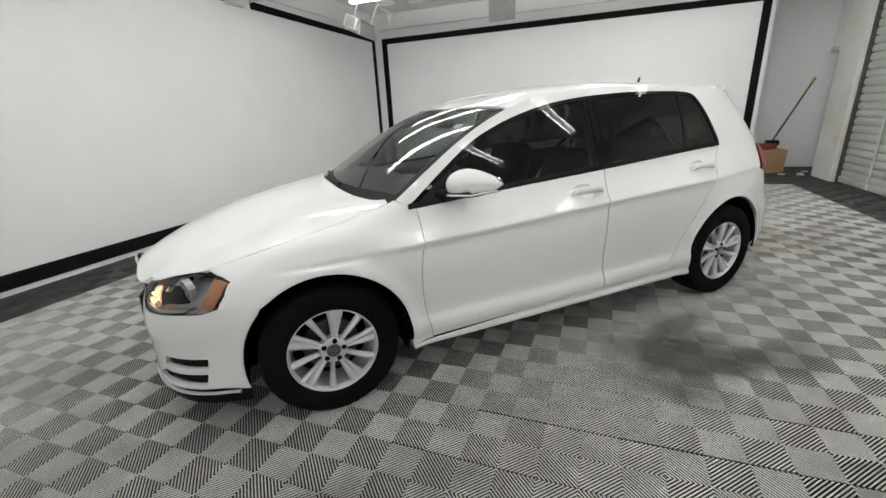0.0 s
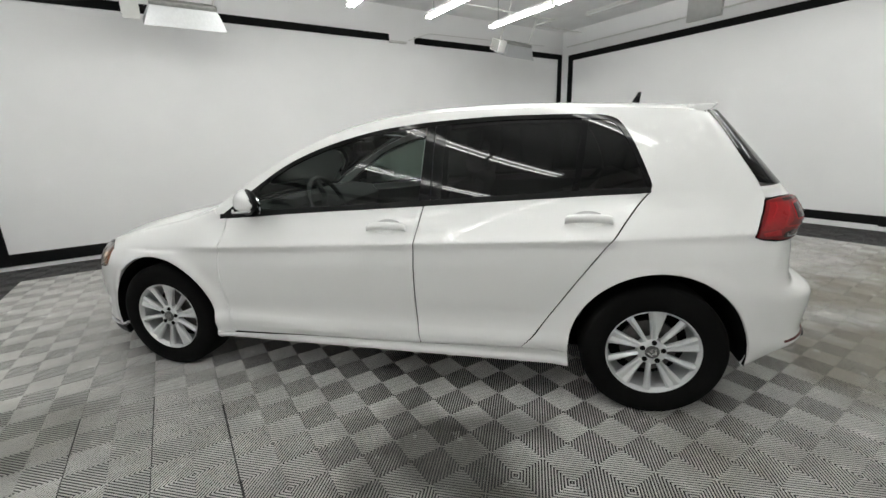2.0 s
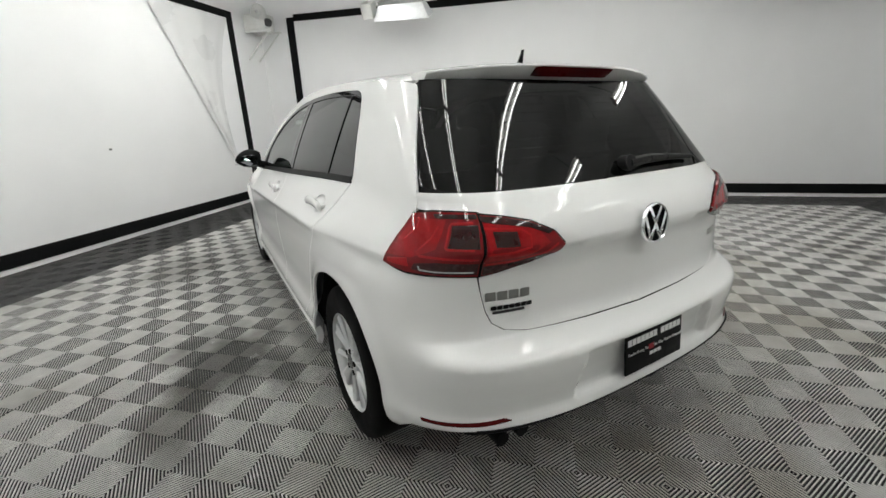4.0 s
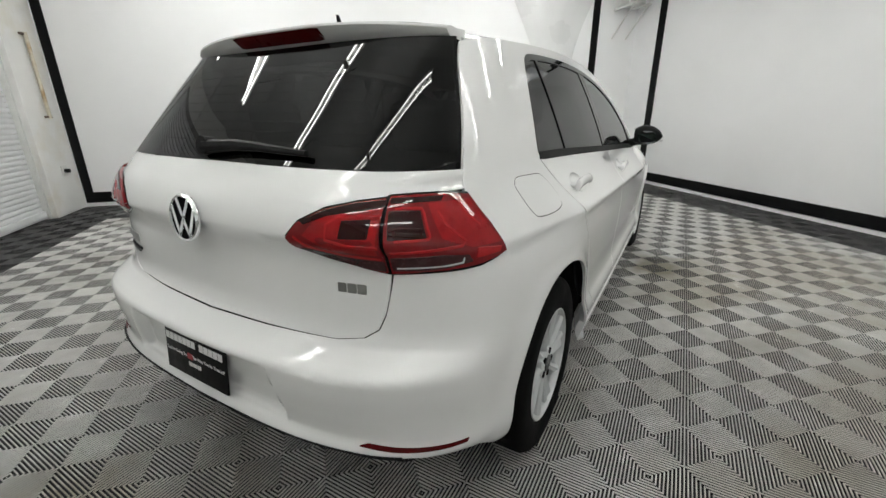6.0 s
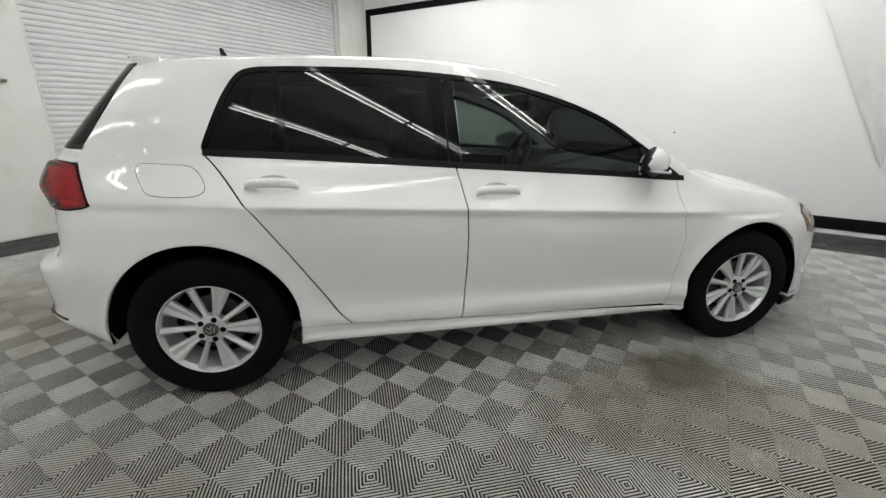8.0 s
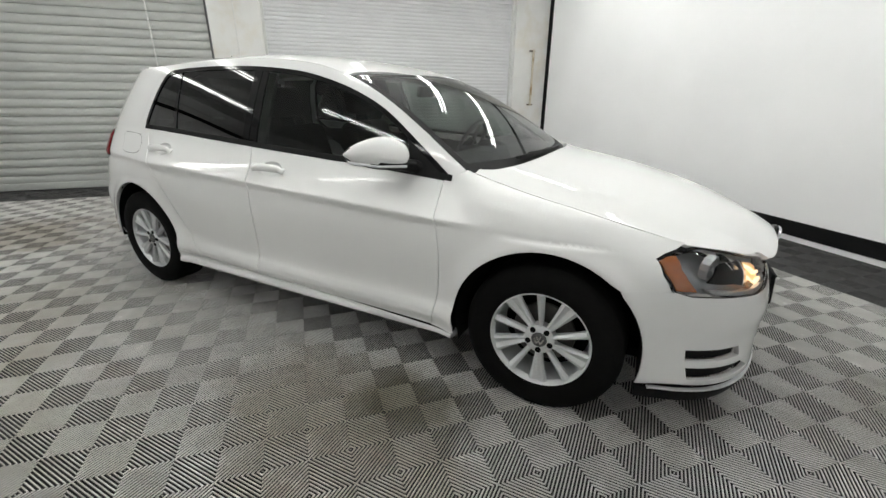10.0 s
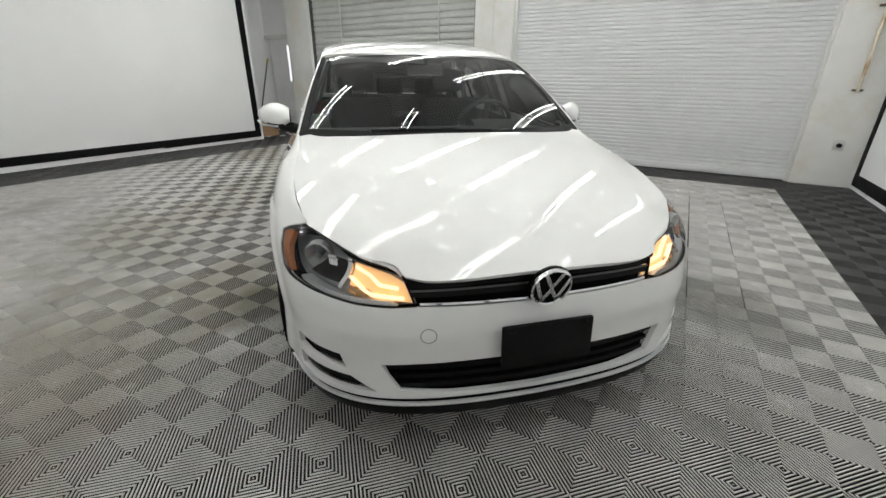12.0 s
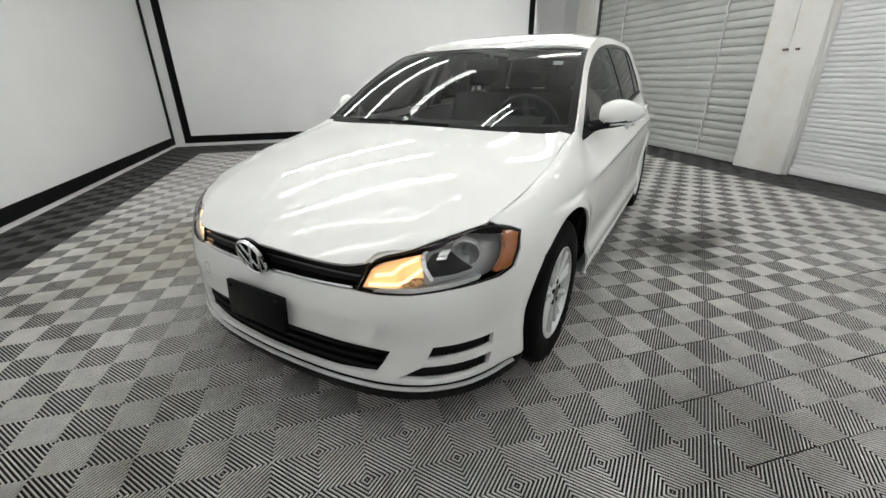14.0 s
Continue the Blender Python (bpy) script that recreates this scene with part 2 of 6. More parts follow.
def add_rod(bm, a, b, r, n=10, r2=None):
    a, b = Vector(a), Vector(b)
    d = b - a
    m = Matrix.Translation((a + b) / 2) @ d.to_track_quat("Z", "Y").to_matrix().to_4x4()
    return bmesh.ops.create_cone(bm, cap_ends=True, segments=n, radius1=r, radius2=r if r2 is None else r2, depth=d.length, matrix=m)["verts"]


def add_lathe(bm, profile, n=48, m=None, closed=False):
    """Turns (radius, along) round the y axis."""
    rings = []
    for r, y in profile:
        rings.append([bm.verts.new((r * math.cos(2 * math.pi * k / n), y, r * math.sin(2 * math.pi * k / n))) for k in range(n)])
    pairs = list(zip(rings, rings[1:])) + ([(rings[-1], rings[0])] if closed else [])
    for a, b in pairs:
        for k in range(n):
            bm.faces.new((a[k], a[(k + 1) % n], b[(k + 1) % n], b[k]))
    vs = [v for ring in rings for v in ring]
    if m is not None:
        bmesh.ops.transform(bm, matrix=m, verts=vs)
    return vs


def add_prism(bm, pts, lo, hi, axes=(0, 1, 2)):
    """A flat outline in two axes, drawn out along the third from lo to hi."""
    def put(p, h):
        v = [0, 0, 0]
        v[axes[0]], v[axes[1]], v[axes[2]] = p[0], p[1], h
        return bm.verts.new(v)
    a, b = [put(p, lo) for p in pts], [put(p, hi) for p in pts]
    bm.faces.new(a)
    bm.faces.new(b[::-1])
    for k in range(len(pts)):
        j = (k + 1) % len(pts)
        bm.faces.new((a[k], b[k], b[j], a[j]))
    return a + b


def bend(pts, n=6):
    """A smooth line through points of any dimension."""
    p = [np.array(q, float) for q in pts]
    p = [2 * p[0] - p[1]] + p + [2 * p[-1] - p[-2]]
    out = []
    for i in range(1, len(p) - 2):
        for k in range(n):
            t = k / n
            out.append(0.5 * (2 * p[i] + (p[i + 1] - p[i - 1]) * t + (2 * p[i - 1] - 5 * p[i] + 4 * p[i + 1] - p[i + 2]) * t * t + (3 * p[i] - p[i - 1] - 3 * p[i + 1] + p[i + 2]) * t**3))
    out.append(p[-2])
    return [tuple(float(c) for c in q) for q in out]


HALL = pose(0, 0, 0, 0, 0, 46.05)  # the hall's axes: u along the long walls, v across


def hall_part(name, bm, mat, parent=None, label="", smooth=False):
    ob = part(name, bm, mat, parent, label, smooth)
    if parent is None:
        ob.matrix_basis = HALL
    return ob


def hall_box(name, lo, hi, mat, parent=None, label="", bevel=0.0):
    bm = bmesh.new()
    add_box(bm, lo, hi, None, bevel)
    return hall_part(name, bm, mat, parent, label)


def structure(ob, label, category):
    return tagged(ob, label, category, kind="structure")

# ---- the hall ----
V1, V3, U2, U4, HIGH = 3.95, -4.12, 5.87, -3.67, 3.32
PIT = 0.15  # the squares of the floor tiles


def wall_with_trim(name, lo, hi, label, bands):
    w = structure(hall_box(name, lo, hi, WALL), label, "wall")
    for b_lo, b_hi in bands:
        hall_box("trim_band", b_lo, b_hi, BLACK_TRIM, w, "matt black painted trim board", .004)
    return w


P = .014  # how far the trim boards stand proud
wall_north = wall_with_trim("wall_north", (U4 - .6, V1, 0), (U2 + .25, V1 + .2, HIGH), "smooth white wall with a black border frame", [
    ((-3.03, V1 - P, .05), (5.85, V1, .185)), ((-3.16, V1 - P, .05), (-3.03, V1, 2.87)), ((5.73, V1 - P, .185), (5.85, V1, 2.80)),
    ((-3.03, V1 - P, 2.81), (1.86, V1, 2.91)), ((2.32, V1 - P, 2.80), (5.85, V1, 2.90))])
wall_east = wall_with_trim("wall_east", (U2, -3.20, 0), (U2 + .2, V1, HIGH), "smooth white wall with a black border frame", [
    ((U2 - P, -3.02, .06), (U2, -1.2, .19)), ((U2 - P, -1.2, .075), (U2, 1.1, .19)), ((U2 - P, 1.1, .06), (U2, 3.66, .19)), ((U2 - P, 3.66, .06), (U2, 3.78, 2.86)), ((U2 - P, -3.14, .06), (U2, -3.02, 2.86)), ((U2 - P, -3.02, 2.75), (U2, 3.66, 2.86))])
wall_west = wall_with_trim("wall_west", (U4 - .2, V3 - .3, 0), (U4, V1 + .2, HIGH), "smooth white wall with a black border frame", [
    ((U4, -4.02, .05), (U4 + P, 3.14, .185)), ((U4, 3.14, .05), (U4 + P, 3.26, 2.86)), ((U4, -4.10, .05), (U4 + P, -4.0, 2.86)), ((U4, -4.0, 2.76), (U4 + P, 3.14, 2.86))])

# The south wall: piers between two roller doors, and a lintel over them.
wall_south = structure(hall_box("wall_south", (U4 - .2, V3 - .32, 2.95), (5.85, V3, HIGH), PIER), "white painted lintel over two roller doors", "wall")
PIERS = ((-3.87, -3.05), (.86, 1.52), (5.20, 5.85))
for a, b in PIERS:
    hall_box("pier", (a, V3 - .32, 0), (b, V3 + .0, 2.95), PIER, wall_south, "white painted masonry pier with rust stains", .008)
alcove_end = structure(hall_box("wall_alcove", (6.98, V3 - .7, 0), (7.15, -3.0, HIGH), WALL), "plain white wall at the end of an alcove", "wall")
alcove_side = structure(hall_box("wall_alcove_side", (5.85, V3 - .55, 2.02), (6.98, V3 - .35, HIGH), WALL), "white wall over a door", "wall")
alcove_back = structure(hall_box("wall_alcove_back", (U2 + .2, -3.2, 0), (6.98, -3.0, HIGH), WALL), "plain white wall closing the alcove", "wall")

ceiling = structure(hall_box("ceiling", (U4 - .6, V3 - .9, HIGH), (7.2, V1 + .3, HIGH + .15), CEIL), "flat pale grey painted ceiling", "ceiling")


def roller_door(name, a, b, pitch, depth, mat, label):
    """A shutter of curved slats in side channels, with a bottom rail."""
    d = tagged(new(name), label, "roller door", kind="structure")
    d.matrix_basis = HALL
    prof = [(V3 - .12 + depth * math.sin(math.pi * (.12 + .76 * k / 8)), pitch * k / 8 * .86) for k in range(9)]
    prof += [(V3 - .12 - .020, pitch * .875), (V3 - .12 - .020, pitch * .985), (prof[0][0], pitch)]
    me = bpy.data.meshes.new("slat")
    verts = [(u, v, z) for u in (a + .02, b - .02) for v, z in prof]
    n = len(prof)
    faces = [(k, k + 1, n + k + 1, n + k) for k in range(n - 1)]
    me.from_pydata(verts, [], faces)
    me.materials.append(mat)
    z = .10
    while z < 2.95:
        s = new("slat", me)
        s.parent, s.location = d, (0, 0, z)
        z += pitch
    bm = bmesh.new()
    add_box(bm, (a + .02, V3 - .13, .012), (b - .02, V3 - .085, .10), None, .006)
    part("bottom_rail", bm, mat, d, "steel bottom rail")
    for x0, x1 in ((a, a + .035), (b - .035, b)):
        bm = bmesh.new()
        add_box(bm, (x0, V3 - .17, 0), (x1, V3 - .06, 2.95), None, .003)
        part("side_channel", bm, DARK_STEEL if mat is SLAT_GREY else WHITE_METAL, d, "steel guide channel")
    return d


door_1 = roller_door("door_1", 1.52, 5.20, .108, .016, SLAT_GREY, "closed grey-green steel roller door with wide slats")
for u0, u1 in ((4.43, 4.40), (2.24, 2.24)):
    bm = bmesh.new()
    add_rod(bm, (u0, V3 - .085, 2.9), (u1, V3 - .085, .03), .011, 8)
    part("hanging_strap", bm, WHITE_METAL, door_1, "thin white hanging strap")
door_2 = roller_door("door_2", -3.05, .86, .0535, .008, SLAT_WHITE, "closed white roller shutter with narrow slats")

# A flush door in the alcove, with a closer bar over it and a broom leaning beside a box.
door_3 = structure(hall_box("door_3", (5.90, V3 - .46, .01), (6.90, V3 - .415, 2.0), DOOR_PAINT, bevel=.004), "closed pale grey flush door in an alcove", "door")
hall_box("door_frame", (5.85, V3 - .42, 2.0), (6.98, V3 - .33, 2.07), WHITE_METAL, door_3, "white door frame")
bm = bmesh.new()
add_rod(bm, (6.60, V3 - .40, .98), (6.48, V3 - .37, .98), .011)
part("door_handle", bm, CHROME, door_3, "steel lever handle")
# The pane is no lamp; its glow is added.
hall_box("vision_pane", (6.26, V3 - .418, 1.12), (6.36, V3 - .409, 1.86), PANE_GLOW, door_3, "narrow vision pane, its bright reflection an added glow")
for o in door_3.children:
    o.matrix_parent_inverse = Matrix.Identity(4)

# Floor: a slab, then ribbed plastic tiles in two greys.
floor = structure(hall_box("floor", (U4 - .6, V3 - .9, -.16), (7.2, V1 + .3, -.02), SUBFLOOR), "floor of interlocking ribbed plastic tiles, grey with a charcoal border", "floor")


def clip_half(poly, nx, ny, c):
    """The part of a convex outline where nx * x + ny * y <= c."""
    out = []
    for i, p in enumerate(poly):
        q = poly[(i + 1) % len(poly)]
        dp, dq = nx * p[0] + ny * p[1] - c, nx * q[0] + ny * q[1] - c
        if dp <= 0:
            out.append(p)
        if dp * dq < 0:
            t = dp / (dp - dq)
            out.append((p[0] + t * (q[0] - p[0]), p[1] + t * (q[1] - p[1])))
    return out


RIB_LINE = ((-.0027, -.0040), (-.0022, -.0011), (-.0010, 0), (.0010, 0), (.0022, -.0011), (.0027, -.0040))


def tile_geometry(step=.0118, deep=.013):
    """One tile of four squares; rounded ribs run cornerwise and meet in nested diamonds over grooves coloured black for
    their shade.
    """
    verts, faces, kinds = [], [], []
    r2 = math.sqrt(.5)
    for i in (-1, 0):
        for j in (-1, 0):
            x0, y0, g = i * PIT, j * PIT, .0003
            square = [(x0 + g, y0 + g), (x0 + PIT - g, y0 + g), (x0 + PIT - g, y0 + PIT - g), (x0 + g, y0 + PIT - g)]
            nx, ny = (r2, r2) if (i + j) % 2 == 0 else (r2, -r2)
            mid = (x0 + PIT / 2) * nx + (y0 + PIT / 2) * ny
            for k in range(-9, 10):
                c = mid + k * step
                for (lo, zl), (hi, zh) in zip(RIB_LINE, RIB_LINE[1:]):
                    poly = clip_half(clip_half(square, nx, ny, c + hi), -nx, -ny, -(c + lo))
                    if len(poly) < 3:
                        continue
                    b = len(verts)
                    for p in poly:
                        d = p[0] * nx + p[1] * ny - c
                        verts.append((p[0], p[1], zl + (zh - zl) * (d - lo) / (hi - lo)))
                    faces.append(tuple(range(b, b + len(poly))))
                    kinds.append(0)
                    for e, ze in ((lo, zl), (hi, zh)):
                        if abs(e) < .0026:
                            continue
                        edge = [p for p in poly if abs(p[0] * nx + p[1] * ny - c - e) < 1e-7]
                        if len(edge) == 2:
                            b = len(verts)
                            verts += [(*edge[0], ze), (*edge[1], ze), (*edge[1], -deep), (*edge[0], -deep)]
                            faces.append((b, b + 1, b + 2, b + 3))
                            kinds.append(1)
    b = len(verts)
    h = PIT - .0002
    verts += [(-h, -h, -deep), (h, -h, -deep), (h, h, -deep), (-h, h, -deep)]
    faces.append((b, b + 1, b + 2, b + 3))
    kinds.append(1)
    return verts, faces, kinds


def tile_mesh(name, verts, faces, kinds, mats):
    me = bpy.data.meshes.new(name)
    me.from_pydata(verts, [], faces)
    for m in mats:
        me.materials.append(m)
    me.polygons.foreach_set("material_index", kinds)
    me.update()
    return me


def lay_floor():
    tv, tf, tk = tile_geometry()
    light = tile_mesh("floor_tile", tv, tf, tk, (RIB, GROOVE_SHADE))
    rest = {True: ([], [], []), False: ([], [], [])}
    tva = np.array(tv)
    rng = random.Random(4)
    for i in range(-14, 24):
        for j in range(-16, 14):
            u, v = 2 * i * PIT, 2 * j * PIT + PIT + .04  # a tile's middle, where diamonds nest
            if u < U4 - .1 or u > 6.95 or v > V1 + .1 or v < V3 - .45 or (u > U2 + .1 and v > -3.2):
                continue
            dark = u < -2.72 or v > 3.48 or v < -3.55 or u > 5.05
            dz = rng.uniform(-.0005, .0)
            if not dark and -2.75 < u < 2.6 and -2.6 < v < 2.65:
                t = new("floor_tile", light)
                t.parent = floor
                t.matrix_parent_inverse = HALL.inverted()
                open_joint = (abs(u + 1.65) < .16 or abs(u + 1.95) < .16 and v < 0 or (abs(u + 1.35) < .16 and v < -.3)) and v < .3
                gap = rng.choice((.972, .980, .986, .995)) if open_joint else 1
                t.matrix_basis = HALL @ pose(u + rng.uniform(-.0015, .0015) * open_joint, v, dz, 0, 0, rng.choice((0, 180))) @ Matrix.Diagonal((gap, 1, 1, 1))
                continue
            vs, fs, ks = rest[dark]
            b = sum(len(x) for x in vs)
            vs.append(tva + np.array((u, v, dz)))
            fs.extend(tuple(a + b for a in f) for f in tf)
            ks.extend(tk)
    for dark, mats, label in ((False, (RIB, GROOVE_SHADE), "grey ribbed plastic floor tiles"), (True, (RIB_DARK, BORDER_GROOVE_SHADE), "charcoal ribbed border tiles")):
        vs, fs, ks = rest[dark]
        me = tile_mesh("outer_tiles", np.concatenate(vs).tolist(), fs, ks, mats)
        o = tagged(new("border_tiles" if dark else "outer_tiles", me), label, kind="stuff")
        o.parent = floor
        o.matrix_parent_inverse = Matrix.Identity(4)


lay_floor()


# Ceiling battens with two tubes each.
def batten_lamp():
    b = new("ceiling_light")
    bm = bmesh.new()
    add_prism(bm, [(-.055, .03), (.055, .03), (.04, .0), (.012, -.012), (-.012, -.012), (-.04, .0)], -.61, .61, (0, 2, 1))
    part("housing", bm, WHITE_METAL, b, "white enamelled batten housing", smooth=False)
    for x in (-.036, .036):
        bm = bmesh.new()
        add_rod(bm, (x, -.585, -.022), (x, .585, -.022), .008, 10)
        part("tube", bm, TUBE, b, "lit fluorescent tube")
    for y in (-.6, .6):
        bm = bmesh.new()
        add_box(bm, (-.055, y - .012, -.04), (.055, y + .012, .012), None, .003)
        part("end_cap", bm, WHITE_METAL, b)
    for y in (-.45, .45):
        bm = bmesh.new()
        add_rod(bm, (0, y, .03), (0, y, HIGH - LAMP_Z), .005, 6)
        part("hanger", bm, GALV, b)
    return tagged(b, "white hanging fluorescent batten with two lit tubes", "ceiling light", group="ceiling lights")


LAMP_Z = 2.86
first = batten_lamp()
ROWS_U, ROWS_V = (-2.52, -1.43, -.35, .74, 1.82, 2.91), (-2.46, -1.235, .875, 2.10)
# The pair at u 4.0 is unseen, added to brighten the south-east end.
spots = [(u, v) for u in ROWS_U for v in ROWS_V] + [(4.0, v) for v in ROWS_V[:2]]
first.matrix_basis = HALL @ pose(*spots[0], LAMP_Z)
for u, v in spots[1:]:
    copy_thing(first, HALL @ pose(u, v, LAMP_Z))

# ---- the car: its skin as smooth surfaces, cut into panels ----
from mathutils import geometry


def table(knots, n=600, smooth=0):
    """A smooth curve through knots (a, b), as two arrays for np.interp."""
    k = np.array(knots, float)
    slope = np.gradient(k[:, 1], k[:, 0])
    d = np.diff(k[:, 1]) / np.diff(k[:, 0])
    for i in range(1, len(k) - 1):
        if d[i - 1] * d[i] <= 0:
            slope[i] = 0
        else:
            slope[i] = np.sign(d[i]) * min(abs(slope[i]), 2.5 * abs(d[i - 1]), 2.5 * abs(d[i]))
    a = np.linspace(k[0, 0], k[-1, 0], n)
    i = np.clip(np.searchsorted(k[:, 0], a, side="right") - 1, 0, len(k) - 2)
    h = k[i + 1, 0] - k[i, 0]
    t = (a - k[i, 0]) / h
    b = ((2 * t**3 - 3 * t**2 + 1) * k[i, 1] + (t**3 - 2 * t**2 + t) * h * slope[i]
         + (-2 * t**3 + 3 * t**2) * k[i + 1, 1] + (t**3 - t**2) * h * slope[i + 1])
    for _ in range(3 if smooth else 0):
        w = 2 * smooth + 1
        p = np.r_[2 * b[0] - b[smooth:0:-1], b, 2 * b[-1] - b[-2 : -smooth - 2 : -1]]
        b = np.convolve(p, np.ones(w) / w, 'valid')
    return a, b


def at(tab, v):
    return np.interp(v, tab[0], tab[1])


def ease(v, a, b):
    t = np.clip((v - a) / (b - a), 0, 1)
    return t * t * (3 - 2 * t)


# The plan outline of the right half at its widest, from the nose's middle round the side to the tail's middle.
PLAN = [(-2.128, 0), (-2.122, .2), (-2.098, .40), (-2.045, .58), (-1.93, .735), (-1.75, .822), (-1.55, .862), (-1.3, .887),
        (-1.0, .893), (-.5, .897), (0, .899), (.5, .899), (1.0, .896), (1.4, .889), (1.68, .871), (1.87, .818), (1.978, .705),
        (2.043, .52), (2.074, .26), (2.08, 0)]
_k = np.array(PLAN, float)
_c = np.r_[0, np.cumsum(np.hypot(*np.diff(_k, axis=0).T))]
PX, PY = table(np.c_[_c, _k[:, 0]], 1500, 16), table(np.c_[_c, _k[:, 1]], 1500, 16)
S_END = _c[-1]
NOSE = table([(.10, .08), (.14, .03), (.17, .012), (.22, .003), (.30, .006), (.40, .005), (.455, .0005), (.466, 0), (.48, .002), (.52, .010), (.56, .021), (.60, .035), (.64, .052), (.66, .065), (.676, .080), (.70, .108), (.716, .140), (.73, .175), (.76, .230), (.85, .36), (1.5, .9)], smooth=4)
TAIL = table([(.15, .34), (.24, .19), (.31, .095), (.345, .040), (.360, .014), (.370, .006), (.385, .010), (.41, .018), (.47, .010), (.53, .001), (.565, 0), (.588, .008), (.612, .055), (.632, .098), (.70, .113), (.80, .114), (.855, .103), (.878, .090), (.889, .0815), (.895, .0795), (.906, .0805), (.935, .088), (.97, .105), (1.01, .137), (1.1, .214), (1.2, .301), (1.3, .388), (1.37, .450), (1.5, .566)])
TAIL_SIDE = table([(.15, .34), (.24, .19), (.31, .095), (.345, .040), (.360, .014), (.370, .006), (.385, .010), (.41, .016), (.47, .008), (.53, 0), (.555, 0), (.59, .008), (.64, .055), (.70, .085), (.78, .096), (.86, .100), (.94, .108), (1.01, .140), (1.1, .214), (1.2, .301), (1.3, .388), (1.37, .450), (1.5, .566)], smooth=7)
LOW = table([(.10, .20), (.19, .13), (.208, .075), (.222, .034), (.236, .015), (.252, .012), (.270, .020), (.29, .016), (.315, .009), (.335, .0085), (.36, .013), (.385, .022), (.42, .025), (.50, .018), (.64, .009), (.72, .013), (.76, .010)])
LOW_ENDS = table([(.10, .20), (.17, .13), (.21, .085), (.25, .046), (.285, .024), (.32, .017), (.36, .018), (.41, .021), (.50, .016), (.64, .009), (.72, .013), (.76, .010)])
CREASE = table([(-2.2, .705), (-1.6, .732), (-.9, .758), (0, .797), (1.0, .838), (1.6, .860), (2.2, .89)], smooth=28)
BELT = table([(-1.1, .882), (-.9, .895), (-.4, .932), (0, .955), (.5, .985), (1.0, 1.012), (1.3, 1.025), (1.6, 1.03), (2.2, 1.03)], smooth=28)
FENDER = table([(-2.2, .69), (-2.05, .705), (-1.85, .735), (-1.74, .752), (-1.6, .787), (-1.44, .827), (-1.2, .873), (-1.07, .905), (-.95, .937), (-.8, 1.03)], smooth=28)
BONNET_EDGE = table([(-2.2, .5), (-2.05, .58), (-1.9, .66), (-1.74, .715), (-1.6, .738), (-1.44, .748), (-1.2, .748), (-1.07, .735), (-.95, .715)], smooth=28)


def side_inset(x, y, z):
    zc, zb = at(CREASE, x), at(BELT, x)
    zl, ends = z + (.76 - zc) * ease(z, .3, .7), ease(np.abs(x), .98, 1.2)
    low = at(LOW, zl) * (1 - ends) + at(LOW_ENDS, zl) * ends
    below = low * (1 - ease(z, zc - .035, zc)) + 0.004 * ease(z, zc - .035, zc)
    more = .01 * np.clip(-x - .3, 0, 2) ** 2
    top = .118 + .018 * np.exp(-((x - 1.2) / .65) ** 2) + more
    ib = .100 + .036 * ease(x, .2, 1.3) + more
    d, w = z - zc, .003 + .09 * ease(x, .95, 1.55)
    t = np.clip((d + np.sqrt(d**2 + w**2)) / 2 / (zb - zc), 0, 1)
    up = np.maximum(z - zb, 0)
    door = (ib - .004) * t * (1.45 - .45 * t) + (.30 + (top - ib) / .42) * up + .26 * up**2
    low = low * (1 - .75 * ease(-x, 1.45, 1.72) * (1 - ease(z, .24, .34)))
    start = zc - .09
    tf = np.clip((z - start) / (at(FENDER, x) - start), 0, 1)
    wing = low + (y - low - at(BONNET_EDGE, x)) * (1 - np.sqrt(np.maximum(1 - tf**2.2, 0)))
    m = ease(x, -1.15, -.86)
    return wing * (1 - m) + (np.where(z < zc, below, .004) + door) * m


def body(s, z):
    """The painted skin of the right half: s metres along the plan outline, z high."""
    s, z = np.broadcast_arrays(np.asarray(s, float), np.asarray(z, float))
    x0, y0 = at(PX, s), at(PY, s)
    k = ease(x0, 1.80, 2.0)
    tail = at(TAIL, z) * k + at(TAIL_SIDE, z) * (1 - k)
    x = x0 + at(NOSE, z) * ease(x0, -1.15, -2.10) - tail * np.clip((x0 - .55) / 1.53, 0, 1) ** 1.7
    y = y0 - side_inset(x, np.maximum(y0, .55), z) * np.clip(y0 / .885, 0, 1.016)
    y = y - .012 * ease(x, 1.05, 1.9) * np.exp(-((z - .80) / .16) ** 2) * y0 / .85
    # lips round the wheel arches
    for cx in (-1.3185, 1.3185):
        r = np.hypot(x - cx, z - .322)
        y = y + .014 * np.exp(-((r - .375) / .045) ** 2) * (z < .72) * np.clip(y0 / .8, 0, 1) ** 6
    return np.stack([x, np.maximum(y, 0) if np.ndim(y) else max(y, 0), z + 0 * x], -1)


SG = np.linspace(0, S_END, 1400)


def s_side(x, z):
    p = body(SG, z)[:, 0]
    lo, hi = np.searchsorted(SG, .75), np.searchsorted(SG, S_END - .62)
    return float(np.interp(x, p[lo:hi], SG[lo:hi]))


def s_front(y, z):
    p = body(SG, z)[:, 1]
    hi = np.searchsorted(SG, 1.1)
    return float(np.interp(y, np.maximum.accumulate(p[:hi]), SG[:hi]))


def s_rear(y, z):
    p = body(SG, z)[:, 1]
    lo = np.searchsorted(SG, S_END - 1.1)
    return float(np.interp(y, np.maximum.accumulate(p[lo:][::-1]), SG[lo:][::-1]))


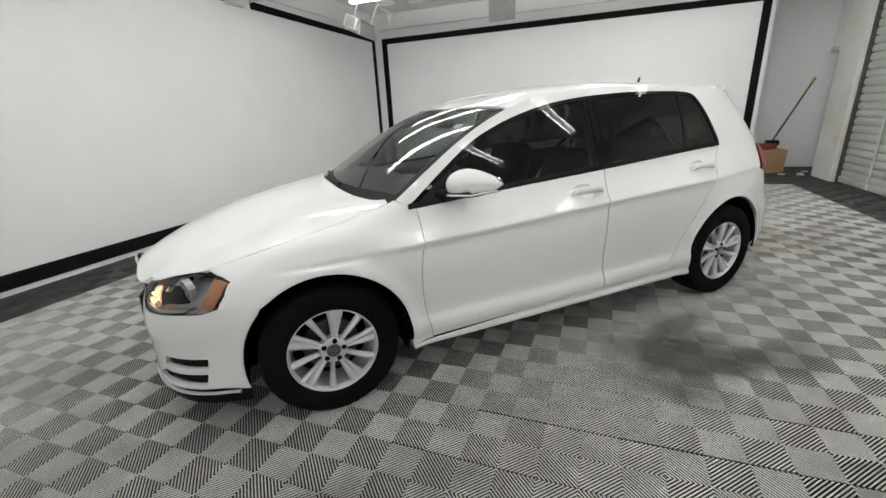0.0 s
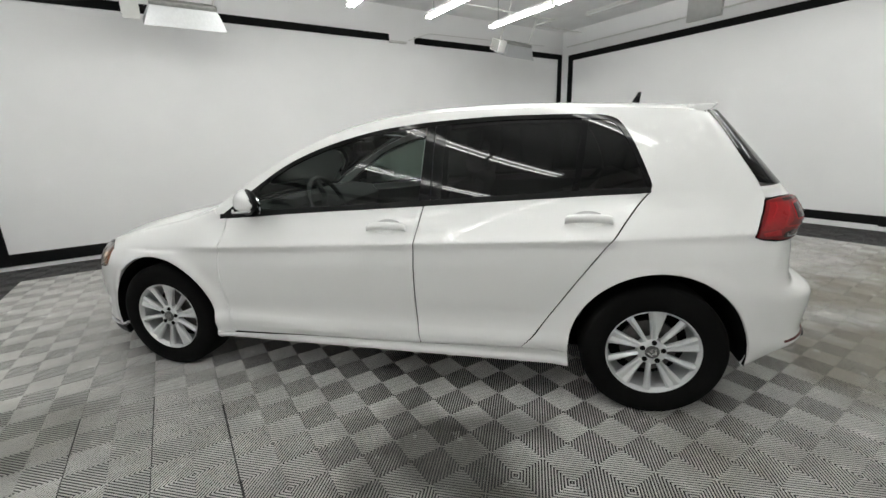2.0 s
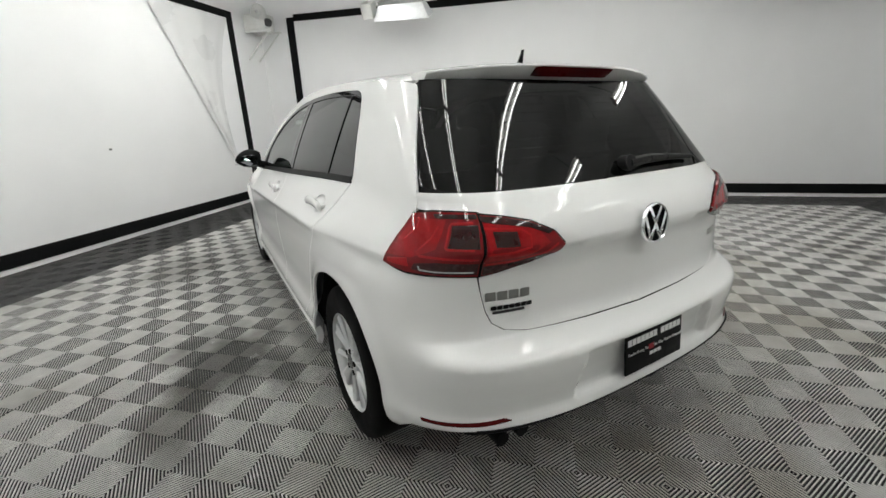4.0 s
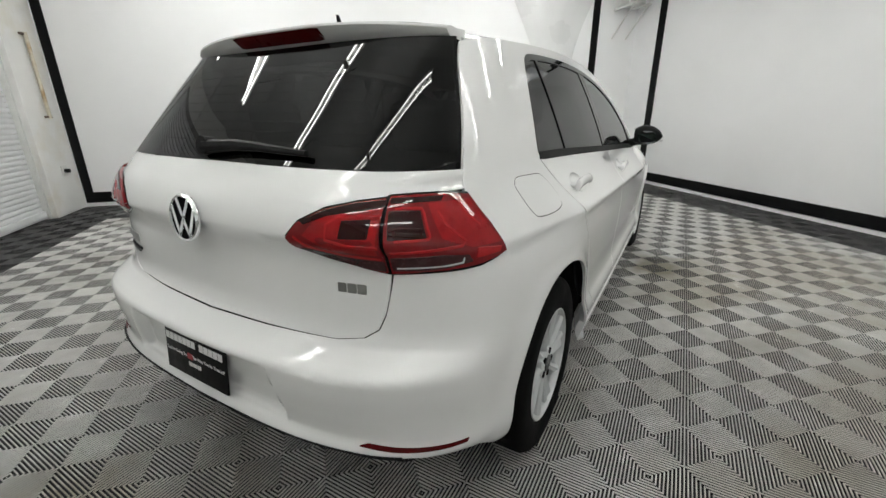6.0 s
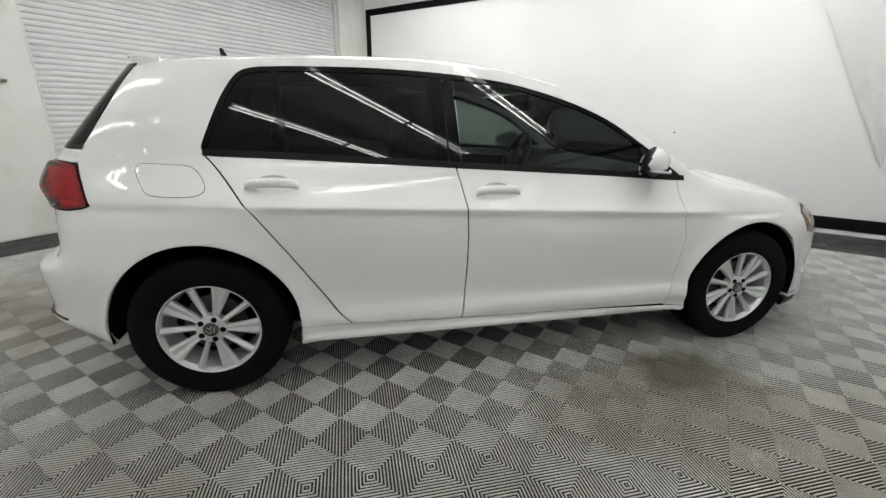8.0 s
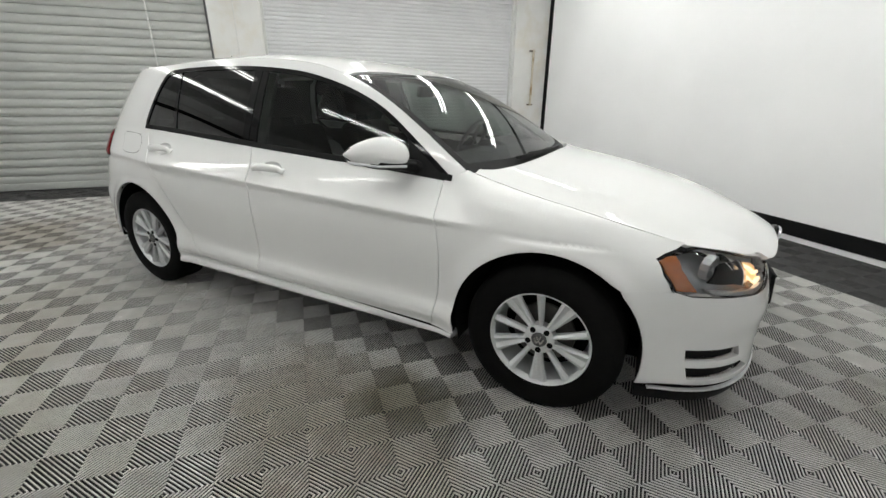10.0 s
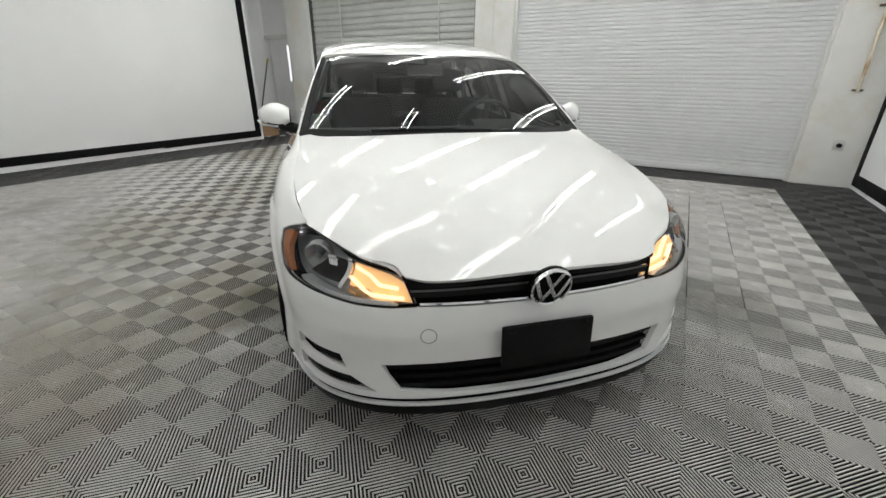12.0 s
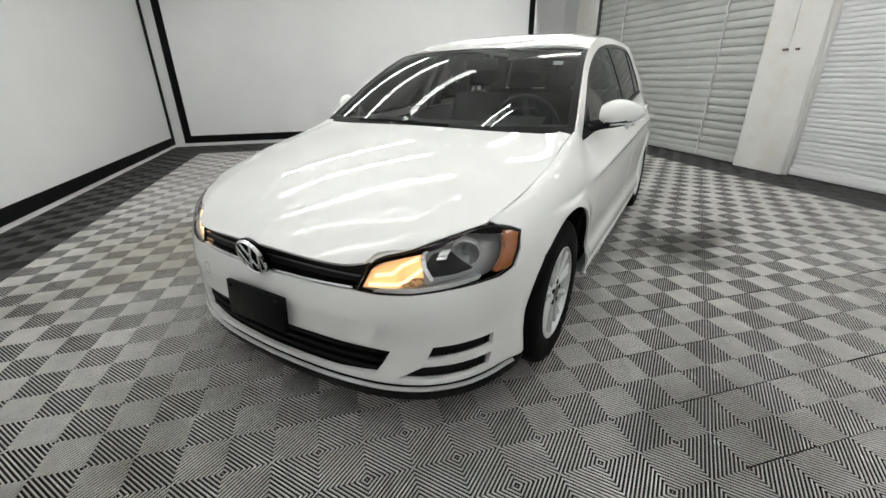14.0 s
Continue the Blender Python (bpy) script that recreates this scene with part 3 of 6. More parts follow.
def dense(loop, cell):
    """The outline with no edge longer than half a cell."""
    out = []
    for k, a in enumerate(loop):
        b = loop[(k + 1) % len(loop)]
        n = max(1, int(math.ceil(max(abs(b[0] - a[0]) / cell[0], abs(b[1] - a[1]) / cell[1]) * 1.6)))
        out += [(a[0] + (b[0] - a[0]) * i / n, a[1] + (b[1] - a[1]) * i / n) for i in range(n)]
    return out


def inside(pts, loops):
    odd = np.zeros(len(pts), bool)
    for loop in loops:
        q = np.array(loop, float)
        r = np.roll(q, -1, 0)
        for (x0, y0), (x1, y1) in zip(q, r):
            if y0 == y1:
                continue
            cross = (y0 > pts[:, 1]) != (y1 > pts[:, 1])
            odd ^= cross & (pts[:, 0] < (x1 - x0) * (pts[:, 1] - y0) / (y1 - y0) + x0)
    return odd


def flat_cells(loops, cell, extra=None):
    """Fills outlines in the plane (the first with the others as holes): points and triangles."""
    loops = [dense(l, cell) for l in loops]
    rim = np.array([p for l in loops for p in l])
    lo, hi = rim.min(0), rim.max(0)
    n = np.maximum(np.ceil((hi - lo) / np.array(cell)).astype(int), 1)
    gx, gy = np.meshgrid(np.linspace(lo[0], hi[0], n[0] + 1), np.linspace(lo[1], hi[1], n[1] + 1))
    grid = np.stack([gx.ravel(), gy.ravel()], -1)
    if extra is not None and len(extra):
        near = np.min(np.abs(grid[:, None, 1] - np.interp(grid[:, 0], extra[:, 0, 0], extra[:, 0, 1])[:, None]), axis=1)
        grid = np.r_[grid[near > .015], extra.reshape(-1, 2)]
    grid = grid[inside(grid, loops)]
    if len(grid):
        keep = np.ones(len(grid), bool)
        scale = 1 / np.array(cell)
        for k in range(0, len(grid), 400):
            d = np.abs((grid[k : k + 400, None] - rim[None]) * scale).max(2).min(1)
            keep[k : k + 400] = d > .28
        grid = grid[keep]
    pts = [Vector(p) for p in rim.tolist()] + [Vector(p) for p in grid.tolist()]
    edges, k = [], 0
    for l in loops:
        m = len(l)
        edges += [(k + i, k + (i + 1) % m) for i in range(m)]
        k += m
    out, _, tris, *_ = geometry.delaunay_2d_cdt(pts, edges, [], 0, 1e-6)
    ab = np.array([tuple(v) for v in out])
    tri = np.array(tris)
    mid = ab[tri].mean(1)
    u, w = ab[tri[:, 1]] - ab[tri[:, 0]], ab[tri[:, 2]] - ab[tri[:, 0]]
    area = u[:, 0] * w[:, 1] - u[:, 1] * w[:, 0]
    tri = tri[inside(mid, loops) & (np.abs(area) > 1e-9)]
    return ab, [list(t) for t in tri.tolist()]


def skin(name, poly, surface, mat, parent, side=1, off=0.0, depth=.012, cell=(.035, .028), label="", holes=(), lip=.0015):
    """A panel: an outline on a surface, with a turned-in edge. side: 1 right, -1 left, 0 both halves in one."""
    extra = None
    if surface is body and depth > .011:
        ss = np.arange(.6, S_END - .3, .03)
        xs = body(ss, np.full(len(ss), .8))[:, 0]
        extra = np.stack([np.stack([ss, at(CREASE, xs) + d], -1) for d in (.0, -.012, -.005, .005, .012, .022)], 1)
    ab, faces = flat_cells([list(poly), *[list(h) for h in holes]], cell, extra)
    e = .004
    p = surface(ab[:, 0], ab[:, 1])
    du = surface(ab[:, 0] + e, ab[:, 1]) - surface(ab[:, 0] - e, ab[:, 1])
    dv = surface(ab[:, 0], ab[:, 1] + e) - surface(ab[:, 0], ab[:, 1] - e)
    nor = np.cross(du, dv)
    length = np.linalg.norm(nor, axis=1, keepdims=True)
    nor = nor / np.maximum(length, 1e-12)
    out = p - np.stack([np.clip(p[:, 0], -1.5, 1.4), 0 * p[:, 0], 0 * p[:, 0] + .55], -1)
    flip = np.sum(nor * out, 1) < 0
    nor[flip] *= -1
    if flip.mean() > .5:
        faces = [f[::-1] for f in faces]
    p = p + nor * off
    if side <= 0:
        pm, nm, fm = p * (1, -1, 1), nor * (1, -1, 1), [f[::-1] for f in faces]
        if side < 0:
            p, nor, faces = pm, nm, fm
        else:
            n = len(p)
            twin = np.where(np.abs(p[:, 1]) < 5e-4, np.arange(n), np.arange(n) + n)
            nor[np.abs(p[:, 1]) < 5e-4, 1] = 0
            p, nor = np.r_[p, pm], np.r_[nor, nm]
            faces = faces + [[int(twin[v]) for v in f] for f in fm]
    edges = {}
    for f in faces:
        for a, b in zip(f, f[1:] + f[:1]):
            edges[(a, b)] = edges.get((a, b), 0) + 1
    rim = [(a, b) for a, b in edges if (b, a) not in edges]
    verts, normals, allf = list(p), list(nor), [tuple(f) for f in faces]
    for a, b in rim:
        along = p[b] - p[a]
        size = np.linalg.norm(along)
        if size < 1e-7:
            continue
        away = np.cross(along / size, nor[a])
        soft = away + nor[a]
        soft /= max(np.linalg.norm(soft), 1e-9)
        k = len(verts)
        verts += [p[a], p[b], p[b] + away * lip - nor[b] * lip, p[a] + away * lip - nor[a] * lip]
        normals += [nor[a], nor[b], soft, soft]
        allf.append((k + 1, k, k + 3, k + 2))
        k = len(verts)
        verts += [p[a] + away * lip - nor[a] * lip, p[b] + away * lip - nor[b] * lip, p[b] - nor[b] * depth, p[a] - nor[a] * depth]
        normals += [away] * 4
        allf.append((k + 1, k, k + 3, k + 2))
    return link_mesh(name, verts, allf, mat, parent, True, label, normals)


def side_line(pts):
    """Points (x, z) on the flank as outline points."""
    return [(s_side(x, z), z) for x, z in pts]


def front_line(pts):
    return [(s_front(y, z), z) for y, z in pts]


def rear_line(pts):
    return [(s_rear(y, z), z) for y, z in pts]


def ribbon(line, wide):
    """A strip of an even width along a line."""
    q = np.array(line, float)
    t = np.gradient(q, axis=0)
    t /= np.linalg.norm(t, axis=1, keepdims=True)
    nrm = np.stack([-t[:, 1], t[:, 0]], -1) * wide / 2
    return [tuple(v) for v in (q + nrm).tolist()] + [tuple(v) for v in (q - nrm).tolist()[::-1]]


def shrink(poly, d):
    """The outline moved inwards by d."""
    q = np.array(poly, float)
    if np.sum(q[:, 0] * np.roll(q[:, 1], -1) - np.roll(q[:, 0], -1) * q[:, 1]) < 0:
        q = q[::-1]
    a, b = q - np.roll(q, 1, 0), np.roll(q, -1, 0) - q
    la, lb = np.linalg.norm(a, axis=1, keepdims=True), np.linalg.norm(b, axis=1, keepdims=True)
    ok = (la[:, 0] > 1e-6) & (lb[:, 0] > 1e-6)
    q, a, b = q[ok], a[ok] / la[ok], b[ok] / lb[ok]
    na, nb = np.stack([-a[:, 1], a[:, 0]], -1), np.stack([-b[:, 1], b[:, 0]], -1)
    k = np.maximum(1 + np.sum(na * nb, 1, keepdims=True), .5)
    return [tuple(v) for v in (q + d * (na + nb) / k).tolist()]


# ---- more of its surfaces ----
ROOF_MID = table([(-.52, 1.272), (-.4, 1.324), (-.214, 1.384), (-.05, 1.416), (.122, 1.439), (.448, 1.454), (.77, 1.453), (1.086, 1.439), (1.4, 1.420), (1.7, 1.395)], smooth=28)
EDGE_Z = table([(-1.0, .905), (-.93, .95), (-.75, 1.072), (-.6, 1.168), (-.42, 1.258), (-.27, 1.318), (-.1, 1.365), (.1, 1.392), (.3, 1.404), (.6, 1.410), (.9, 1.402), (1.1, 1.392), (1.3, 1.379), (1.5, 1.364), (1.75, 1.34)], smooth=28)
_ex = np.linspace(-1.0, 1.72, 120)
EDGE_Y = table([(float(x), float(body(s_side(x, at(EDGE_Z, x)), at(EDGE_Z, x))[1])) for x in _ex[::4]], smooth=24)
BONNET_MID = table([(-2.17, .645), (-2.128, .683), (-2.05, .722), (-1.95, .757), (-1.8, .806), (-1.6, .859), (-1.375, .905), (-1.15, .943), (-1.0, .966)], smooth=36)
_hx = np.linspace(-1.69, -.955, 9)
_hy = [float(body(s_side(x, at(FENDER, x) - .0015), at(FENDER, x) - .0015)[1]) for x in _hx]
_a = np.array([(-2.17, .45, .50), (-2.10, .500, .565), (-2.037, .560, .60), (-1.99, .640, .627), (-1.918, .697, .66), (-1.86, .708, .68), (-1.796, .730, .703), (-1.75, .750, .715), *zip(_hx.tolist(), at(FENDER, _hx).tolist(), _hy)])
_fx = np.linspace(-2.17, -.9, 400)
HOOD_Z = table(_a[:, :2], smooth=26)
HOOD_Y = (_fx, np.polyval(np.polyfit(_a[:, 0], _a[:, 2], 5), _fx))


def roof(x, y):
    zm, ze, ye = at(ROOF_MID, x), at(EDGE_Z, x), at(EDGE_Y, x)
    t = np.clip(np.abs(y) / ye, 0, 1.1)
    return np.stack([x, y, zm - (zm - ze) * (.35 * t**2 + .65 * t**5)], -1)


def bonnet(x, y):
    zm, ze, ye = at(BONNET_MID, x), at(HOOD_Z, x), at(HOOD_Y, x)
    t = np.clip(np.abs(y) / ye, 0, 1.15)
    tc = .765
    k = (np.sqrt((t - tc) ** 2 + .0002) + t - tc) / 2 - (math.sqrt(tc**2 + .0002) - tc) / 2
    k1 = (math.sqrt((1 - tc) ** 2 + .0002) + 1 - tc) / 2
    return np.stack([x, y, zm - (zm - ze) * (.72 * t**2 + .28 * (k / k1) ** 1.2)], -1)


def screen(w, v):
    """The windscreen: w from the middle to the pillar, v from the scuttle to the roof."""
    xe = -.955 + .685 * v
    ze, ye = at(EDGE_Z, xe), at(EDGE_Y, xe)
    bow = (.155 - .03 * v) * (1 - w**2)
    z = ze + (.022 + .012 * np.sin(np.pi * np.clip(v, 0, 1))) * (1 - w**2) - .035 * (1 - v) * (1 - w**2)
    return np.stack([xe - bow, w * ye, z], -1)

# ---- the car ----
car = tagged(new("car"), "white five-door hatchback with dark tinted windows, parked on ribbed tiles", "car")
G = .0042  # half of the gaps between panels
ARCH_Z, ARCH_R = .322, .376


def arch(cx, a0, a1, n=22, r=ARCH_R):
    """Points along a wheel arch, from one angle to another."""
    return [(cx + r * math.cos(radians(a0 + (a1 - a0) * k / n)), ARCH_Z + r * math.sin(radians(a0 + (a1 - a0) * k / n))) for k in range(n + 1)]


DLO_TOP = bend([(-.90, .905), (-.72, 1.035), (-.537, 1.156), (-.38, 1.228), (-.217, 1.281), (-.05, 1.321), (.1, 1.344), (.30, 1.362), (.60, 1.374), (.90, 1.371), (1.06, 1.363)], 4)
DLO_BACK = bend([(1.06, 1.363), (1.115, 1.350), (1.155, 1.318), (1.205, 1.235), (1.262, 1.100), (1.277, 1.050), (1.268, 1.030)], 4)
TOPX, TOPZ = [p[0] for p in DLO_TOP], [p[1] for p in DLO_TOP]
top_z = lambda x: float(np.interp(x, TOPX, TOPZ))
belt_z = lambda x: float(at(BELT, x))
FRONT_GAP = bend([(-.862, .898), (-.858, .83), (-.868, .74), (-.886, .62), (-.884, .50), (-.868, .38), (-.845, .268)], 4)
MID_GAP = bend([(.262, .973), (.245, .90), (.228, .81), (.222, .70), (.221, .55), (.226, .42), (.240, .290)], 4)
BACK_GAP = bend([(1.272, 1.030), (1.225, .98), (1.150, .886), (1.06, .77), (.972, .645), (.90, .535), (.835, .435), (.79, .37), (.735, .310)], 4)
SILL_TOP = [(-.845, .268), (-.3, .28), (.24, .290), (.5, .300), (.735, .310)]
EDGE = [(float(x), float(at(EDGE_Z, x))) for x in np.linspace(-.945, 1.42, 46)]
TAIL_GAP = bend([(1.505, 1.365), (1.56, 1.29), (1.635, 1.16), (1.705, 1.04), (1.722, .99)], 5)
LAMP_FRONT = [(1.722, .99), (1.697, .92), (1.668, .843)]
BUMPER_SEAM = [(1.668, .843), (1.60, .75), (1.505, .640)]


def dish(x, z):
    """The outline of the hollow behind a door handle."""
    return [(x + .072 * math.cos(a), z + .002 + .033 * math.sin(a)) for a in np.linspace(0, 2 * math.pi, 29)[:-1]]


def dished(x, z):
    """The door's surface, hollowed behind the handle."""
    def hollow(s, h):
        p = body(s, h).copy()
        r2 = ((p[..., 0] - x) / .072) ** 2 + ((p[..., 2] - z - .002) / .033) ** 2
        p[..., 1] -= .020 * np.clip(1 - r2, 0, 1) ** .7
        return p
    return hollow


def flank(sd):
    """One side's panels."""
    body_side = skin("side_panel", side_line(
        EDGE + TAIL_GAP[1:] + LAMP_FRONT[1:] + BUMPER_SEAM[1:-1] + arch(1.3185, 57, 181.5)
        + [(.742, .312)] + [(x + G * 1.4, z) for x, z in BACK_GAP[::-1][1:]] + DLO_BACK[::-1] + DLO_TOP[::-1][1:]),
        body, PAINT, car, sd, cell=(.03, .025))
    fender = skin("front_wing", side_line(
        [(float(x), float(at(FENDER, x)) - .0015) for x in np.linspace(-.955, -1.755, 32)] + [(-1.725, .735), (-1.693, .724), (-1.668, .708), (-1.700, .655), (-1.735, .602), (-1.66, .602), (-1.585, .590)]
        + arch(-1.3185, 135, -9.5, r=.370)[1:] + [(x - .0012, z) for x, z in FRONT_GAP[::-1]] + [(-.90, .905)]),
        body, PAINT, car, sd, cell=(.018, .016))
    sill = skin("sill", side_line([(-.952, .257), (-.845, .261)] + [(x, z - .006) for x, z in SILL_TOP[1:-1]] + [(.735, .303), (.944, .307), (.952, .222), (.735, .206), (.2, .196), (-.4, .190), (-.83, .190), (-.935, .20)]), body, PAINT, car, sd, depth=.03)
    front_door = skin("front_door", shrink(side_line([(x, belt_z(x)) for x in np.linspace(.262, -.862, 24)] + FRONT_GAP[1:] + SILL_TOP[1:3] + MID_GAP[::-1][1:-1]), G), body, PAINT, car, sd, cell=(.035, .013), holes=(side_line(dish(.088, .873)),))
    rear_door = skin("rear_door", shrink(side_line([(x, belt_z(x)) for x in np.linspace(1.272, .262, 22)] + MID_GAP[1:] + SILL_TOP[3:] + BACK_GAP[::-1][1:-1]), G), body, PAINT, car, sd, cell=(.035, .013), holes=(side_line(dish(1.012, .915)),))
    # dark rubber under the gaps
    for line in (FRONT_GAP, MID_GAP, BACK_GAP, SILL_TOP, TAIL_GAP + LAMP_FRONT[1:] + BUMPER_SEAM[1:], [(-1.742, .600), (-1.66, .602), (-1.585, .590)]):
        skin("gap_seal", ribbon(side_line(line), .03), body, LINER, car, sd, off=-.012, depth=.002)
    # glass and its black frames
    fr = [(x, belt_z(x) + .020) for x in np.linspace(-.70, .232, 16)]
    ft = [(x, top_z(x) - .018) for x in np.linspace(.245, -.66, 24)]
    g1 = skin("window_glass", side_line(fr + ft), body, GLASS_FRONT, front_door, sd, off=-.006, depth=.004, cell=(.02, .016), label="lightly tinted side window")
    rb = [(x, belt_z(x) + .020) for x in np.linspace(.345, .945, 10)]
    rt = [(x, top_z(x) - .018) for x in np.linspace(.985, .355, 12)]
    g2 = skin("window_glass", side_line(rb + rt), body, GLASS_DARK, rear_door, sd, off=-.006, depth=.004, cell=(.02, .016), label="dark tinted side window")
    inner_back = [(x - .018 if z < 1.3 else x - .012, z - (.018 if z > 1.3 else 0)) for x, z in DLO_BACK]
    qb = [(x, belt_z(x) + .020) for x in np.linspace(.968, 1.24, 6)]
    qt = [(x, top_z(x) - .018) for x in np.linspace(1.04, 1.008, 3)]
    g3 = skin("quarter_glass", side_line(qb + inner_back[::-1][5:] + qt), body, GLASS_DARK, rear_door, sd, off=-.006, depth=.004, label="dark tinted quarter window")
    for g in (g1, g2, g3):
        g.visible_shadow = False
    belt = [(x, belt_z(x)) for x in np.linspace(-.895, 1.27, 50)]
    skin("belt_trim", side_line(belt + [(x, z + .022) for x, z in belt[::-1]]), body, PLASTIC, car, sd, off=.003, label="black rubber window seal")
    top = [(x, z) for x, z in DLO_TOP + DLO_BACK[1:-4]]
    q = np.array(top)
    t = np.gradient(q, axis=0)
    t /= np.linalg.norm(t, axis=1, keepdims=True)
    inn = q + np.stack([t[:, 1], -t[:, 0]], -1) * .020
    skin("frame_trim", side_line(top + [tuple(v) for v in inn.tolist()[::-1]]), body, GLOSS_BLACK, car, sd, off=-.001, label="gloss black window frame")
    skin("pillar_trim", side_line([(.236, .99), (.255, 1.335), (.293, 1.343), (.288, .99)]), body, GLOSS_BLACK, car, sd, off=-.003, label="gloss black pillar trim")
    skin("pillar_trim", side_line([(.296, .99), (.300, 1.343), (.352, 1.347), (.342, .99)]), body, GLOSS_BLACK, car, sd, off=-.003, label="gloss black pillar trim")
    skin("window_divider", side_line([(.944, 1.025), (.985, 1.352), (1.010, 1.352), (.970, 1.028)]), body, GLOSS_BLACK, car, sd, off=-.002)
    skin("mirror_base", side_line([(-.885, .912), (-.72, 1.020), (-.66, 1.05), (-.70, .935)]), body, PLASTIC, car, sd, off=-.002, label="black mirror triangle")
    # door handles: a bar standing off a shallow dish
    for door, x, z in ((front_door, .088, .873), (rear_door, 1.012, .915)):
        bm = bmesh.new()
        line = bend([(-.100, -.004), (-.08, .007), (0, .011), (.08, .007), (.100, -.004)], 3)
        rings = []
        for k, (dx, dz) in enumerate(line):
            f = math.sin(math.pi * (k + .6) / (len(line) + .2)) ** .45
            c = body(s_side(x + dx, z + dz), z + dz) + np.array((0, .012 + .022 * f, 0))
            h, d = .009 + .010 * f, .005 + .008 * f
            rings.append([bm.verts.new((c[0], sd * (c[1] + d * math.sin(a)), c[2] + h * math.cos(a))) for a in np.linspace(0, 2 * math.pi, 9)[:-1]])
        for a, b in zip(rings, rings[1:]):
            for k in range(8):
                bm.faces.new((a[k], a[(k + 1) % 8], b[(k + 1) % 8], b[k]))
        bm.faces.new(rings[0])
        bm.faces.new(rings[-1][::-1])
        for dx in (-.085, .085):
            c = body(s_side(x + dx, z), z)
            add_rod(bm, (c[0], sd * (c[1] - .005), c[2]), (c[0], sd * (c[1] + .03), c[2]), .009, 8)
        part("door_handle", bm, PAINT, door, "white door handle", sharp=60)
        skin("handle_dish", side_line(dish(x, z)), dished(x, z), PAINT, door, sd, depth=.002, cell=(.008, .006))
    return front_door, rear_door, body_side


def mirror(sd, door):
    """A door mirror: a painted shell over a black foot, with a glass on its back."""
    shell, lower, foot = bmesh.new(), bmesh.new(), bmesh.new()

    def ball(bm, cuts):
        rows = []
        for i in range(13):
            t = i / 12
            y = sd * (.815 + .185 * t)
            f = math.sin(math.pi * (.14 + .86 * t) ** 1.0) ** .55 if t < 1 else .02
            f = max(f, .05) * (1.0 - .18 * t)
            row = []
            for k in range(25):
                a = math.pi * 2 * k / 24
                cx, cz = math.cos(a), math.sin(a)
                x = -.655 + (.092 if cx < 0 else .042) * f * cx + .135 * t * t
                z = .990 + (.078 * f * cz if cz > 0 else .064 * f * cz) + .008 * t
                row.append((x, y, z))
            rows.append(row)
        for i in range(12):
            for k in range(24):
                q = [rows[i][k], rows[i][k + 1], rows[i + 1][k + 1], rows[i + 1][k]]
                mid = sum(p[2] for p in q) / 4 - .010 * i / 12
                if cuts(mid, sum(p[0] for p in q) / 4 - .135 * (i / 12) ** 2):
                    bm.faces.new([bm.verts.new(p) for p in q])
        bmesh.ops.remove_doubles(bm, verts=bm.verts[:], dist=1e-5)

    ball(shell, lambda z, x: z > .958 and x < -.648)
    ball(lower, lambda z, x: not (z > .958 and x < -.648))
    s = part("mirror", shell, PAINT, door, "white door mirror shell", sharp=80)
    part("mirror_lower", lower, PLASTIC, s, "black lower mirror shell", sharp=80)
    a = [(-.745, .745, .925), (-.72, .785, .940), (-.685, .835, .953), (-.66, .885, .958)]
    for p, q, r in zip(a, a[1:], (.030, .028, .026)):
        add_rod(foot, (p[0], sd * p[1], p[2]), (q[0], sd * q[1], q[2]), r, 12, r - .002)
    part("mirror_foot", foot, PLASTIC, s, "black plastic mirror foot")
    g = bmesh.new()
    pts = [(sd * (0.905 + .062 * math.copysign(abs(math.cos(t)) ** .6, math.cos(t))), 0.988 + .040 * math.copysign(abs(math.sin(t)) ** .6, math.sin(t))) for t in np.linspace(0, 2 * math.pi, 33)[:-1]]
    for v in add_prism(g, pts, -.602, -.594, (1, 2, 0)):
        v.co.x += .135 * ((abs(v.co.y) - .815) / .185) ** 2
    part("mirror_glass", g, MIRROR_GLASS, s, "mirror glass", smooth=False)
    strip = bmesh.new()
    add_rod(strip, (-.738, sd * .875, .954), (-.665, sd * .965, .958), .005, 8)
    add_rod(strip, (-.665, sd * .965, .958), (-.545, sd * .998, .970), .005, 8)
    part("mirror_strip", strip, BRIGHT, s, "thin silver strip")


for sd in (1, -1):
    fd, rd, bs = flank(sd)
    mirror(sd, fd)
fuel = bend([(1.512, .975), (1.485, .992), (1.39, .988), (1.315, .980), (1.275, .940), (1.262, .905), (1.278, .884), (1.34, .875), (1.44, .880), (1.475, .897), (1.50, .945), (1.512, .975)], 4)[:-1]
skin("fuel_flap", side_line(fuel), body, PAINT, car, 1, off=.0012, depth=.004, label="white fuel filler flap", cell=(.02, .02))
skin("fuel_flap_gap", ribbon(side_line(fuel + fuel[:1]), .005), body, LINER, car, 1, off=.0004, depth=.001, cell=(.02, .02))

